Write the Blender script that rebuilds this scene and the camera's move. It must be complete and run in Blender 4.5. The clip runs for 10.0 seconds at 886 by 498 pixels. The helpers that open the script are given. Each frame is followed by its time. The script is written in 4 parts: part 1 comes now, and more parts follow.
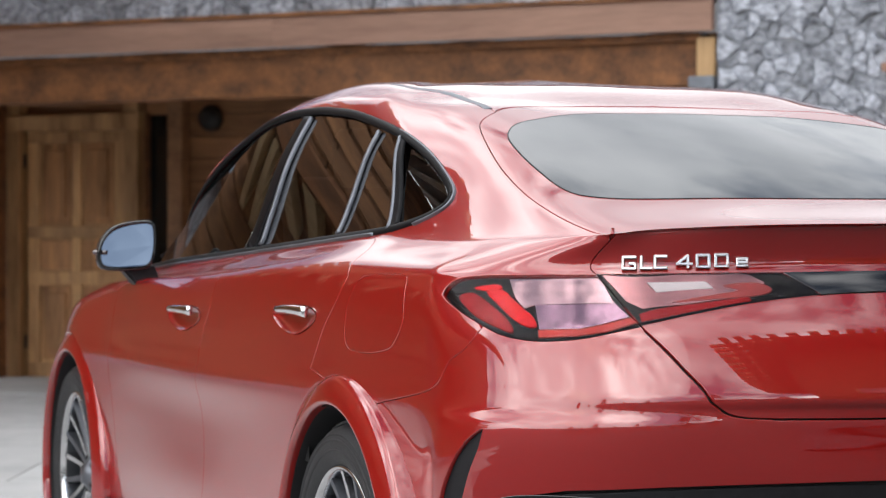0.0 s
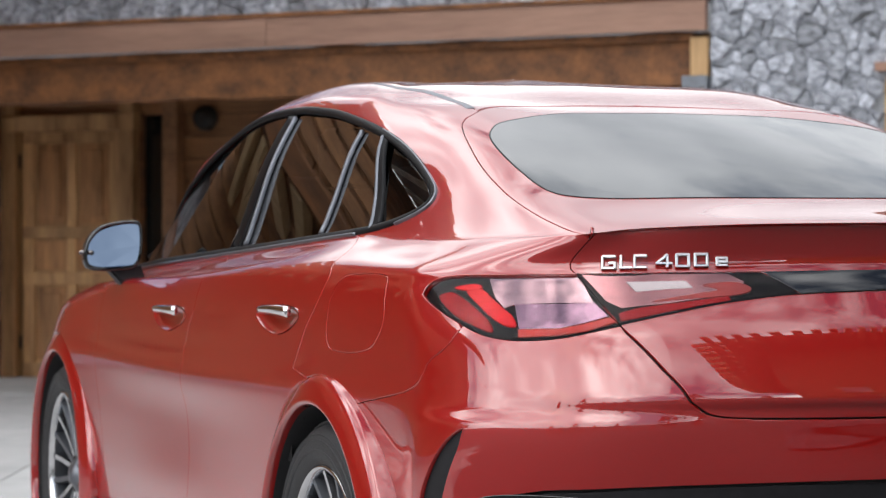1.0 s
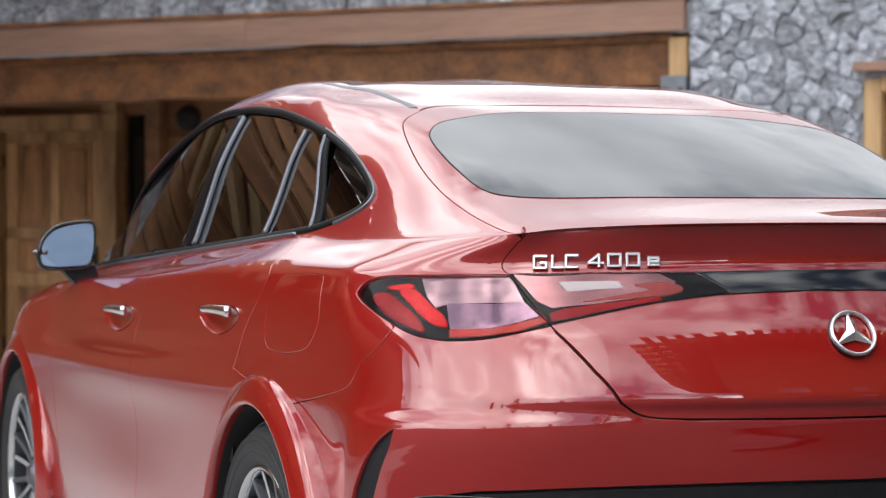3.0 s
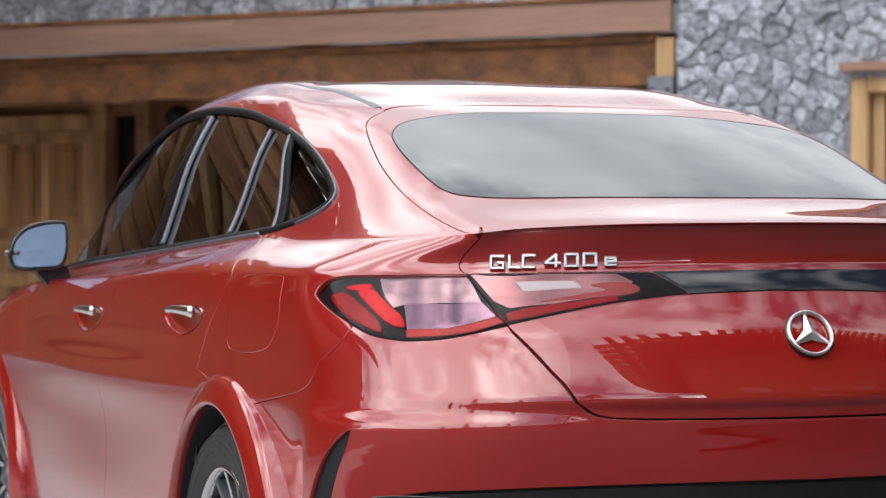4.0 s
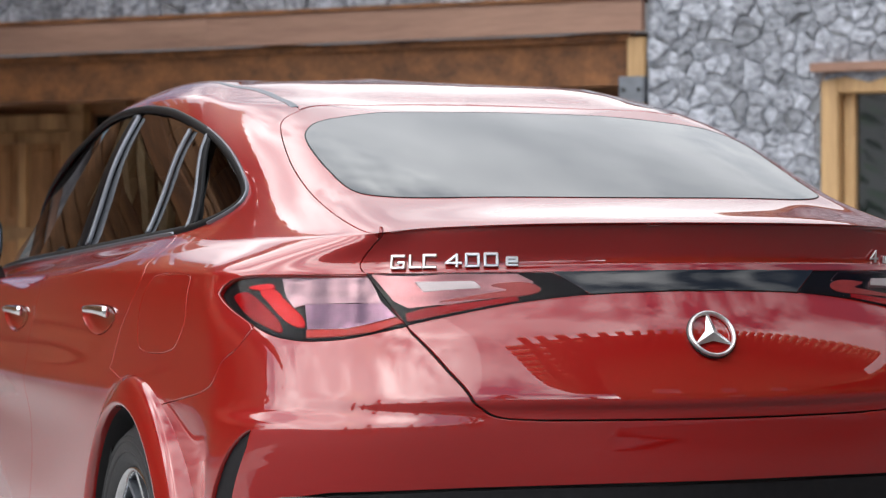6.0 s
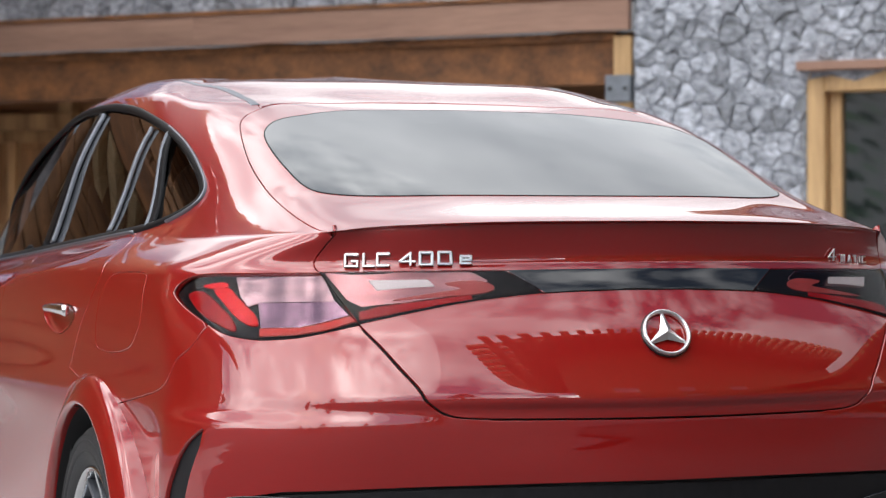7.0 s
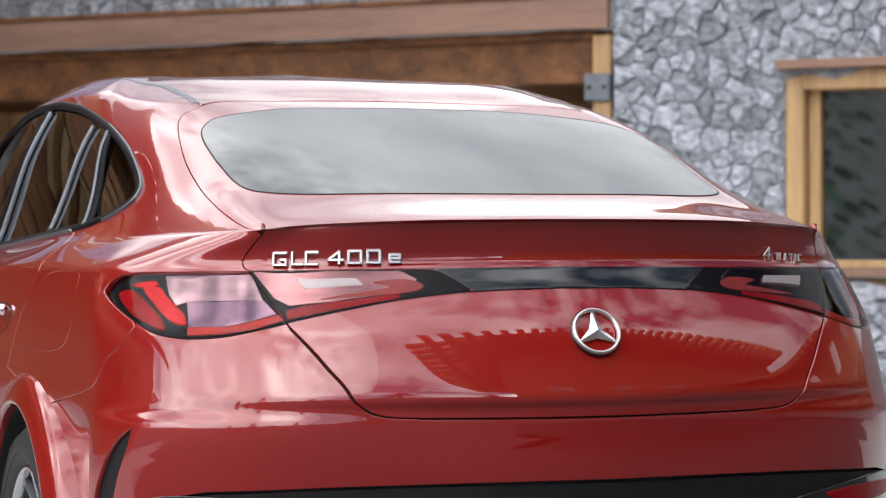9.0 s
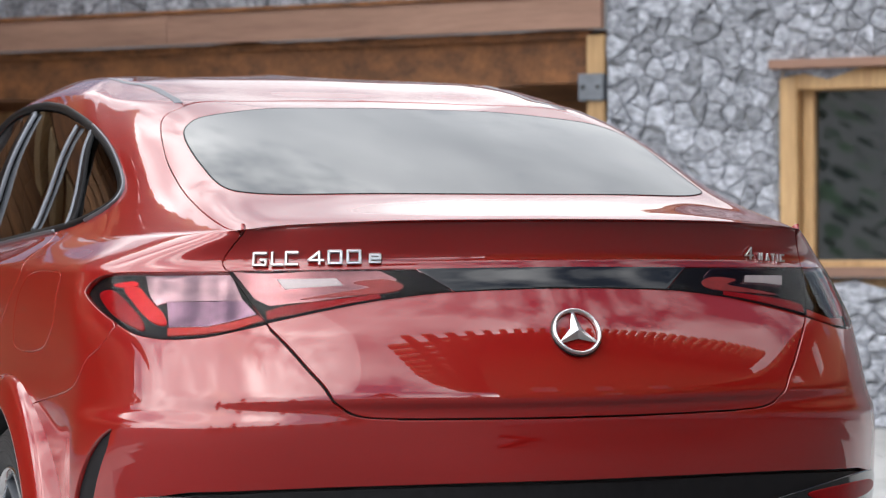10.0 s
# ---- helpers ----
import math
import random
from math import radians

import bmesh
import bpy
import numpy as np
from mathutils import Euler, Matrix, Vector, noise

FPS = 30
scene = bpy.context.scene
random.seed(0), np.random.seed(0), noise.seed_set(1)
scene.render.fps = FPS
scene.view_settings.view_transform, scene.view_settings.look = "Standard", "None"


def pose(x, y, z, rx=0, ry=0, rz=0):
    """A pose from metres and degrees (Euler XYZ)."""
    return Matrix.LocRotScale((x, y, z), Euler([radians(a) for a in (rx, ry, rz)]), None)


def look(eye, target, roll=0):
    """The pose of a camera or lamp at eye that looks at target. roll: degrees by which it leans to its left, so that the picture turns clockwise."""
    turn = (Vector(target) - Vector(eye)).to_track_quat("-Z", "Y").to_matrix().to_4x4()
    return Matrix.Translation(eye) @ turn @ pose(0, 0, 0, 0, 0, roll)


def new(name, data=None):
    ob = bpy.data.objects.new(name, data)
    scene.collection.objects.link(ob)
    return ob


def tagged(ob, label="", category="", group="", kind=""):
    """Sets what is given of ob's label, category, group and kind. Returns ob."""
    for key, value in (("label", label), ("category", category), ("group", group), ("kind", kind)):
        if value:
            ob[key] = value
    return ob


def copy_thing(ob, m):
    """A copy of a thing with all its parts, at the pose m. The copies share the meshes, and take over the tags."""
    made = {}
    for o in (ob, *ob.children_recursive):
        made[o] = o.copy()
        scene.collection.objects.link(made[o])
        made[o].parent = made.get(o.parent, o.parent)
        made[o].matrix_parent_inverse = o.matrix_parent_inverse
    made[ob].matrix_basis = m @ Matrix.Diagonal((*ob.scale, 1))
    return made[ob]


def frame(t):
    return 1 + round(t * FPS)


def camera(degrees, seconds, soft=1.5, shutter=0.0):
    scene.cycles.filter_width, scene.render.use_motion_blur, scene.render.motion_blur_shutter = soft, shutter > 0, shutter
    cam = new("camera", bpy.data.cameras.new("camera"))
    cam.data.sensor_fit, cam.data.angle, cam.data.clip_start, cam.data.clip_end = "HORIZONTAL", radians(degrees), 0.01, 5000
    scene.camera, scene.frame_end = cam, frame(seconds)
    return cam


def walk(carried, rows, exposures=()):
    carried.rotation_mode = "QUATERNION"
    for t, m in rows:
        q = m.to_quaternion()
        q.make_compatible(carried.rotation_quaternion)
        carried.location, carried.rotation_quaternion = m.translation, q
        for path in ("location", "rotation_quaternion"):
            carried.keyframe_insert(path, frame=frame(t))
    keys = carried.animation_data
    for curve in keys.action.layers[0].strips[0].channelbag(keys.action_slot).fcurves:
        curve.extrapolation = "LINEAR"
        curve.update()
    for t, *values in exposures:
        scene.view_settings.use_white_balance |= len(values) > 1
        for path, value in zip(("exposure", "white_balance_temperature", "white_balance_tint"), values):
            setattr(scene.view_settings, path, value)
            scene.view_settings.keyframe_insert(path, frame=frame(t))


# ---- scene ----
cam = camera(20.21, 10.0, soft=1.15)
cam.data.dof.use_dof, cam.data.dof.focus_distance, cam.data.dof.aperture_fstop = True, 5.0, 7.5
# seconds, eye x y z, yaw, pitch, lean to the right
ROWS = [
    (0, -2.4915, -4.1116, 1.1138, -19.735, -0.141, 0.134),
    (0.5, -2.4726, -4.1155, 1.1130, -19.735, -0.140, 0.181),
    (1, -2.4541, -4.1222, 1.1128, -19.742, -0.139, 0.189),
    (1.5, -2.4279, -4.1295, 1.1122, -19.741, -0.139, 0.169),
    (2, -2.3942, -4.1384, 1.1106, -19.737, -0.140, 0.194),
    (2.5, -2.3599, -4.1393, 1.1110, -19.751, -0.131, 0.140),
    (4, -2.2466, -4.1735, 1.1093, -19.752, -0.112, 0.174),
    (4.5, -2.2047, -4.1817, 1.1093, -19.751, -0.118, 0.158),
    (5, -2.1550, -4.1902, 1.1082, -19.736, -0.090, 0.103),
    (5.5, -2.1053, -4.2025, 1.1079, -19.727, -0.089, 0.096),
    (7, -1.9682, -4.2236, 1.1059, -19.718, -0.119, 0.112),
    (7.5, -1.9290, -4.2310, 1.1056, -19.715, -0.114, 0.089),
    (8, -1.8944, -4.2370, 1.1051, -19.711, -0.123, 0.127),
    (8.5, -1.8650, -4.2409, 1.1049, -19.724, -0.144, 0.131),
    (9, -1.8329, -4.2443, 1.1040, -19.704, -0.136, 0.144),
    (9.5, -1.8130, -4.2453, 1.1040, -19.716, -0.136, 0.139),
    (10, -1.7970, -4.2507, 1.1042, -19.715, -0.136, 0.150),
]
walk(cam, [(t, pose(x, y, z, 0, 0, yaw) @ pose(0, 0, 0, 90 + pitch, 0, 0) @ pose(0, 0, 0, 0, 0, -lean)) for t, x, y, z, yaw, pitch, lean in ROWS])
# ---- daylight: bright broken cloud, sun veiled and high behind the camera ----
SUN_EL, SUN_AZ = 31.0, 244.0
world = bpy.data.worlds.new("sky")
scene.world, world.use_nodes = world, True
wn, wl = world.node_tree.nodes, world.node_tree.links
sky = wn.new("ShaderNodeTexSky")
sky.sky_type, sky.sun_disc, sky.sun_elevation, sky.sun_rotation = "NISHITA", False, radians(SUN_EL), radians(SUN_AZ)
sky_gain = wn.new("ShaderNodeVectorMath")
sky_gain.operation = "SCALE"
sky_gain.inputs["Scale"].default_value = 0.13
wl.new(sky.outputs[0], sky_gain.inputs[0])
wcoord, cloud, cloud_ramp, shade, shade_ramp = (wn.new(k) for k in ("ShaderNodeTexCoord", "ShaderNodeTexNoise", "ShaderNodeValToRGB", "ShaderNodeTexNoise", "ShaderNodeValToRGB"))
cloud.inputs["Scale"].default_value, cloud.inputs["Detail"].default_value, cloud.inputs["Roughness"].default_value = 2.2, 8, 0.58
shade.inputs["Scale"].default_value, shade.inputs["Detail"].default_value = 3.1, 6
wl.new(wcoord.outputs["Generated"], cloud.inputs["Vector"])
wl.new(wcoord.outputs["Generated"], shade.inputs["Vector"])
cloud_ramp.color_ramp.elements[0].position, cloud_ramp.color_ramp.elements[1].position = 0.42, 0.53
shade_ramp.color_ramp.elements[0].position, shade_ramp.color_ramp.elements[1].position = 0.30, 0.68
shade_ramp.color_ramp.elements[0].color, shade_ramp.color_ramp.elements[1].color = (1.0, 1.06, 1.16, 1), (5.0, 5.0, 4.95, 1)
mid_cloud = shade_ramp.color_ramp.elements.new(.50)
mid_cloud.color = (2.05, 2.10, 2.18, 1)
wl.new(cloud.outputs[0], cloud_ramp.inputs[0])
wl.new(shade.outputs[0], shade_ramp.inputs[0])
wmix = wn.new("ShaderNodeMix")
wmix.data_type = "RGBA"
wl.new(cloud_ramp.outputs[0], wmix.inputs[0])
wl.new(sky_gain.outputs[0], wmix.inputs[6])
wl.new(shade_ramp.outputs[0], wmix.inputs[7])
wl.new(wmix.outputs[2], wn["Background"].inputs[0])
# the cloud brightens towards the veiled sun
toward, glow = wn.new("ShaderNodeVectorMath"), wn.new("ShaderNodeMapRange")
toward.operation = "DOT_PRODUCT"
toward.inputs[1].default_value = (math.sin(radians(SUN_AZ)) * math.cos(radians(SUN_EL)), math.cos(radians(SUN_AZ)) * math.cos(radians(SUN_EL)), math.sin(radians(SUN_EL)))
wl.new(wcoord.outputs["Generated"], toward.inputs[0])
glow.interpolation_type = "SMOOTHSTEP"
glow.inputs["From Min"].default_value, glow.inputs["From Max"].default_value = -.5, .6
glow.inputs["To Min"].default_value, glow.inputs["To Max"].default_value = .66, 1.22
wl.new(toward.outputs["Value"], glow.inputs["Value"])
wl.new(glow.outputs[0], wn["Background"].inputs[1])
sun = new("sun", bpy.data.lights.new("sun", "SUN"))
sun.data.energy, sun.data.angle, sun.data.color = 1.0, radians(78), (1, .97, .94)
sun.matrix_world = look((0, 0, 0), (-math.sin(radians(SUN_AZ)) * math.cos(radians(SUN_EL)), -math.cos(radians(SUN_AZ)) * math.cos(radians(SUN_EL)), -math.sin(radians(SUN_EL))))
sun.location = (-10, -12, 20)


# ---- materials ----
def material(name, colour, rough=.5, metal=0.0, coat=0.0, vary=0.0, scale=6.0, stretch=(1, 1, 1), bump=0.0, bump_scale=60.0, dark=None, per_piece=0.0, island=False, spec=.5, coat_rough=.02, coat_ior=1.5):
    """A principled surface; vary mixes a second tone in by noise at two scales, bump gives fine relief, per_piece shifts each piece's tone."""
    m = bpy.data.materials.new(name)
    m.use_nodes = True
    n, l = m.node_tree.nodes, m.node_tree.links
    b = n["Principled BSDF"]
    b.inputs["Base Color"].default_value, b.inputs["Roughness"].default_value, b.inputs["Metallic"].default_value = (*colour, 1), rough, metal
    b.inputs["Coat Weight"].default_value, b.inputs["Coat Roughness"].default_value, b.inputs["Specular IOR Level"].default_value = coat, coat_rough, spec
    b.inputs["Coat IOR"].default_value = coat_ior
    co, mp = n.new("ShaderNodeTexCoord"), n.new("ShaderNodeMapping")
    mp.inputs["Scale"].default_value = stretch
    l.new(co.outputs["Object"], mp.inputs["Vector"])
    if per_piece:
        info, shift = n.new("ShaderNodeNewGeometry" if island else "ShaderNodeObjectInfo"), n.new("ShaderNodeVectorMath")
        chance = info.outputs["Random Per Island" if island else "Random"]
        shift.operation, shift.inputs[1].default_value = "MULTIPLY", (31, 17, 23)
        l.new(chance, shift.inputs[0])
        l.new(shift.outputs[0], mp.inputs["Location"])
    if vary:
        big, small, add = n.new("ShaderNodeTexNoise"), n.new("ShaderNodeTexNoise"), n.new("ShaderNodeMath")
        for tex, s in ((big, scale), (small, scale * 7)):
            tex.inputs["Scale"].default_value, tex.inputs["Detail"].default_value, tex.inputs["Roughness"].default_value = s, 6, .6
            l.new(mp.outputs[0], tex.inputs["Vector"])
        add.operation = "MULTIPLY_ADD"
        l.new(small.outputs[0], add.inputs[0])
        add.inputs[1].default_value = .5
        l.new(big.outputs[0], add.inputs[2])
        ramp = n.new("ShaderNodeValToRGB")
        ramp.color_ramp.elements[0].position, ramp.color_ramp.elements[1].position = .52, .98
        d = dark or tuple(c * (1 - vary) for c in colour)
        ramp.color_ramp.elements[0].color, ramp.color_ramp.elements[1].color = (*d, 1), (*(min(1, c * (1 + vary * .4)) for c in colour), 1)
        l.new(add.outputs[0], ramp.inputs[0])
        out = ramp.outputs[0]
        if per_piece:
            hsv, rng = n.new("ShaderNodeHueSaturation"), n.new("ShaderNodeMapRange")
            rng.inputs["To Min"].default_value, rng.inputs["To Max"].default_value = 1 - per_piece, 1 + per_piece
            l.new(chance, rng.inputs["Value"])
            l.new(rng.outputs[0], hsv.inputs["Value"])
            l.new(out, hsv.inputs["Color"])
            out = hsv.outputs[0]
        l.new(out, b.inputs["Base Color"])
    if bump:
        tex, bp = n.new("ShaderNodeTexNoise"), n.new("ShaderNodeBump")
        tex.inputs["Scale"].default_value, tex.inputs["Detail"].default_value = bump_scale, 5
        l.new(mp.outputs[0], tex.inputs["Vector"])
        l.new(tex.outputs[0], bp.inputs["Height"])
        bp.inputs["Strength"].default_value, bp.inputs["Distance"].default_value = bump, .01
        l.new(bp.outputs[0], b.inputs["Normal"])
    return m


def wood(name, colour, dark, along="x", rough=.65, scale=9.0):
    """Sawn timber: long grain, knots and streaks along one axis."""
    k = {"x": (.12, 1, 1), "z": (1, 1, .12)}[along]
    return material(name, colour, rough, vary=.4, scale=scale, stretch=k, bump=.25, bump_scale=40, dark=dark, per_piece=.16)


def clear_glass(name, tint, gloss_rough=.0, ior=1.5):
    """Thin glass: see-through with a tint, mirror gloss at grazing angles."""
    m = bpy.data.materials.new(name)
    m.use_nodes = True
    n, l = m.node_tree.nodes, m.node_tree.links
    n.remove(n["Principled BSDF"])
    tr, gl, mx, fr = n.new("ShaderNodeBsdfTransparent"), n.new("ShaderNodeBsdfGlossy"), n.new("ShaderNodeMixShader"), n.new("ShaderNodeFresnel")
    tr.inputs[0].default_value, gl.inputs["Roughness"].default_value, fr.inputs["IOR"].default_value = (*tint, 1), gloss_rough, ior
    l.new(fr.outputs[0], mx.inputs[0])
    l.new(tr.outputs[0], mx.inputs[1])
    l.new(gl.outputs[0], mx.inputs[2])
    l.new(mx.outputs[0], n["Material Output"].inputs[0])
    return m


PAINT = material("red_paint", (.285, .0066, .0056), .32, metal=.14, coat=1.0, coat_ior=1.90, vary=.06, scale=900, spec=.12, coat_rough=.012)
GAP = material("dark_underbody", (.012, .012, .013), .7, vary=.3, scale=20)
BLACK_GLOSS = material("gloss_black", (.008, .008, .009), .10, coat=.5, vary=.1, scale=40)
BLACK_PLASTIC = material("black_plastic", (.013, .013, .015), .5, vary=.3, scale=60, spec=.25, bump=.2, bump_scale=900)
BLACK_TRIM = material("black_window_trim", (.006, .006, .007), .45, vary=.2, scale=40, spec=.08)
CHROME = material("chrome", (.82, .82, .83), .14, metal=1.0, vary=.05, scale=30)
SATIN = material("satin_aluminium", (.19, .20, .225), .42, metal=1.0, vary=.06, scale=30)
RUBBER = material("tyre_rubber", (.022, .022, .024), .62, vary=.35, scale=14, bump=.15, bump_scale=200)
RIM_DARK = material("dark_alloy", (.05, .052, .056), .3, metal=.8, vary=.1, scale=20)
RIM_CUT = material("machined_alloy", (.62, .62, .63), .18, metal=1.0, vary=.08, scale=60)
SIDE_GLASS = clear_glass("tinted_side_glass", (.20, .20, .21), ior=2.5)
LENS = clear_glass("clear_lamp_lens", (.96, .88, .89), ior=1.27)
REAR_GLASS = material("privacy_rear_glass", (.026, .029, .032), .02, coat=.35, vary=.1, scale=5, spec=.75, coat_rough=.01)
MIRROR = material("mirror_glass", (.13, .165, .22), .015, metal=1.0)
LAMP_BLACK = material("black_lamp_housing", (.005, .005, .006), .4, vary=.2, scale=30, spec=.08)
POLISHED = material("polished_badge_metal", (.86, .86, .87), .30, metal=1.0, vary=.04, scale=80)
LAMP_RED = material("red_lamp_body", (.34, .004, .008), .35, vary=.3, scale=24, spec=.12)
LAMP_BRIGHT = material("bright_red_light_guide", (.70, .008, .014), .35, vary=.12, scale=30, spec=.12)
LAMP_SMOKE = material("smoked_lamp_housing", (.035, .010, .012), .12, coat=1.0, vary=.3, scale=30)
FROST = material("white_reverse_lens", (.52, .54, .54), .2, coat=.6, vary=.1, scale=60)
LAMP_PALE = material("pale_lamp_reflector", (.27, .200, .215), .07, metal=1.0, vary=.25, scale=10, stretch=(.2, .2, 6))
LAMP_PINK = material("rosy_lamp_reflector", (.25, .135, .14), .12, metal=1.0, vary=.25, scale=12, stretch=(.3, .3, 5))
LAMP_ROSE = material("rose_red_lamp_tip", (.34, .050, .045), .3, vary=.3, scale=24, spec=.3)
LAMP_GLOW = material("orange_red_lamp_strip", (.52, .045, .036), .35, vary=.25, scale=20, spec=.15)
LAMP_CLEAR = material("clear_lamp_reflector", (.19, .130, .175), .05, metal=1.0, vary=.3, scale=16)
CABIN = material("dark_cabin_trim", (.03, .028, .027), .8, vary=.4, scale=8)
SEAT = material("seat_leather", (.16, .13, .11), .55, vary=.3, scale=12, bump=.2, bump_scale=200)

STONE = material("grey_slate_stone", (.43, .45, .50), .8, vary=.7, scale=19, stretch=(1, 1, 1.5), bump=1.0, bump_scale=22, dark=(.075, .083, .10), per_piece=.30)
STONE_REST = material("grey_slate_rubble", (.43, .45, .50), .8, vary=.7, scale=19, stretch=(1, 1, 1.5), bump=1.0, bump_scale=22, dark=(.075, .083, .10), per_piece=.30, island=True)
MORTAR = material("recessed_mortar", (.27, .28, .30), .95, vary=.5, scale=16, bump=.5, bump_scale=60)
FASCIA = wood("weathered_fascia_board", (.30, .175, .125), (.19, .105, .075), scale=5)
BEAM = wood("dark_stained_beam", (.26, .105, .035), (.075, .030, .012), scale=7)
PLANK = wood("brown_wall_planks", (.38, .185, .082), (.15, .07, .032), scale=6)
DOORWOOD = wood("old_golden_door_wood", (.62, .37, .165), (.26, .125, .048), "z", scale=6)
DOORPANEL = wood("carved_door_panel_wood", (.50, .25, .10), (.16, .07, .026), "z", scale=8)
NEWWOOD = wood("honey_larch_frame", (.54, .35, .17), (.36, .215, .095), "z", .5, scale=6)
JOIST = wood("pale_larch_joists", (.70, .52, .31), (.50, .34, .18), "x", .55, scale=5)
DIMGLASS = material("dim_porch_pane", (.010, .014, .015), .05, vary=.2, scale=2)
DARKGLASS = material("dark_window_pane", (.010, .014, .015), .02, coat=1.0, coat_ior=2.1, vary=.2, scale=2, spec=1.0)
METAL_GREY = material("galvanised_bracket", (.20, .22, .25), .5, metal=.6, vary=.3, scale=15)
IRON = material("black_iron", (.015, .014, .013), .5, vary=.2, scale=20)
PAVING = material("pale_concrete_slabs", (.43, .43, .425), .8, vary=.22, scale=1.3, bump=.25, bump_scale=120, dark=(.34, .34, .34), per_piece=.05)
GROUND = material("dark_tarmac_yard", (.060, .060, .062), .85, vary=.25, scale=.6, bump=.3, bump_scale=60)


# ---- makers ----
def mesh_object(name, bm, mat, parent=None, label="", smooth=False):
    me = bpy.data.meshes.new(name)
    bm.normal_update()
    bm.to_mesh(me)
    bm.free()
    if smooth:
        me.shade_smooth()
    me.materials.append(mat)
    ob = new(name, me)
    ob.parent = parent
    if label:
        ob["label"] = label
    return ob


def part(name, bm, mat, parent, label="", smooth=False):
    return mesh_object(name, bm, mat, parent, label, smooth)


def empty(name, m, label, category, group="", kind=""):
    ob = new(name)
    ob.matrix_world = m
    ob.empty_display_size = .1
    return tagged(ob, label, category, group, kind)


def block(size, m, bevel=.006, cuts=1, bm=None):
    """A box of that size centred at m, its edges rounded."""
    bm = bm or bmesh.new()
    made = bmesh.ops.create_cube(bm, size=1, matrix=m @ Matrix.Diagonal((*size, 1)))["verts"]
    if bevel:
        edges = list({e for v in made for e in v.link_edges})
        bmesh.ops.bevel(bm, geom=edges, offset=bevel, segments=cuts, affect="EDGES", profile=.6)
    return bm


def rough_beam(size, m, seed, wobble=.008, n=24):
    """A sawn beam along local x whose faces wander a little."""
    bm = bmesh.new()
    L, D, H = size
    rows = []
    for i in range(n + 1):
        x = -L / 2 + L * i / n
        ring = []
        for k, (a, b) in enumerate(((-1, -1), (-.8, -1), (.8, -1), (1, -.8), (1, .8), (.8, 1), (-.8, 1), (-1, .8))):
            w = wobble * noise.noise((x * 1.7, k * 3.1 + seed, seed * 1.3))
            ring.append(bm.verts.new(m @ Vector((x, a * D / 2 + w, b * H / 2 + w))))
        rows.append(ring)
    for a, b in zip(rows, rows[1:]):
        for k in range(8):
            bm.faces.new((a[k], a[(k + 1) % 8], b[(k + 1) % 8], b[k]))
    bm.faces.new(rows[0][::-1])
    bm.faces.new(rows[-1])
    bmesh.ops.recalc_face_normals(bm, faces=bm.faces)
    return bm


def lathe(profile, m, n=48, start=0.0, end=360.0, bm=None):
    """Turns (radius, along) pairs about local z; closed when it goes all the way round."""
    bm = bm or bmesh.new()
    full = abs(end - start) >= 359.9
    cols = []
    for i in range(n if full else n + 1):
        a = radians(start + (end - start) * i / n)
        cols.append([bm.verts.new(m @ Vector((r * math.cos(a), r * math.sin(a), h))) for r, h in profile])
    for i in range(len(cols) - (0 if full else 1)):
        a, b = cols[i], cols[(i + 1) % len(cols)]
        for p, q, r, s in zip(a, b, b[1:], a[1:]):
            if (p.co - q.co).length < 1e-7:
                bm.faces.new((p, r, s)) if (r.co - s.co).length > 1e-7 else None
            elif (r.co - s.co).length < 1e-7:
                bm.faces.new((p, q, r))
            else:
                bm.faces.new((p, q, r, s))
    bmesh.ops.remove_doubles(bm, verts=bm.verts, dist=1e-6)
    return bm


def prism(outline, depth, m, bevel=.0, bm=None):
    """A flat outline (local x, z) given depth along local y, front at y = 0."""
    bm = bm or bmesh.new()
    front = [bm.verts.new(m @ Vector((x, 0, z))) for x, z in outline]
    back = [bm.verts.new(m @ Vector((x, depth, z))) for x, z in outline]
    f = bm.faces.new(front)
    bm.faces.new(back[::-1])
    k = len(front)
    for i in range(k):
        bm.faces.new((front[i], back[i], back[(i + 1) % k], front[(i + 1) % k]))
    bmesh.ops.recalc_face_normals(bm, faces=bm.faces)
    if bevel:
        bmesh.ops.bevel(bm, geom=list(f.edges), offset=bevel, segments=2, affect="EDGES")
    return bm


def cells(points, w, h):
    """Voronoi cells of points in a w x h rectangle, by clipping."""
    out = []
    for i, p in enumerate(points):
        poly = [np.array(q, float) for q in ((0, 0), (w, 0), (w, h), (0, h))]
        near = np.argsort(((points - p) ** 2).sum(1))[1:22]
        for j in near:
            mid, d = (p + points[j]) / 2, points[j] - p
            res = []
            for a, b in zip(poly, poly[1:] + poly[:1]):
                sa, sb = (a - mid) @ d, (b - mid) @ d
                if sa <= 0:
                    res.append(a)
                if sa * sb < 0:
                    res.append(a + (b - a) * sa / (sa - sb))
            poly = res
            if len(poly) < 3:
                break
        out.append(poly)
    return out
# ---- the car's skin: a net of rings, each from the middle of the tail round the flank to the nose ----
PLAN = ((0, 0), (.34, .043), (.635, .135), (.815, .273), (.925, .453), (.957, .64), (1, 1.30))
RINGS = []


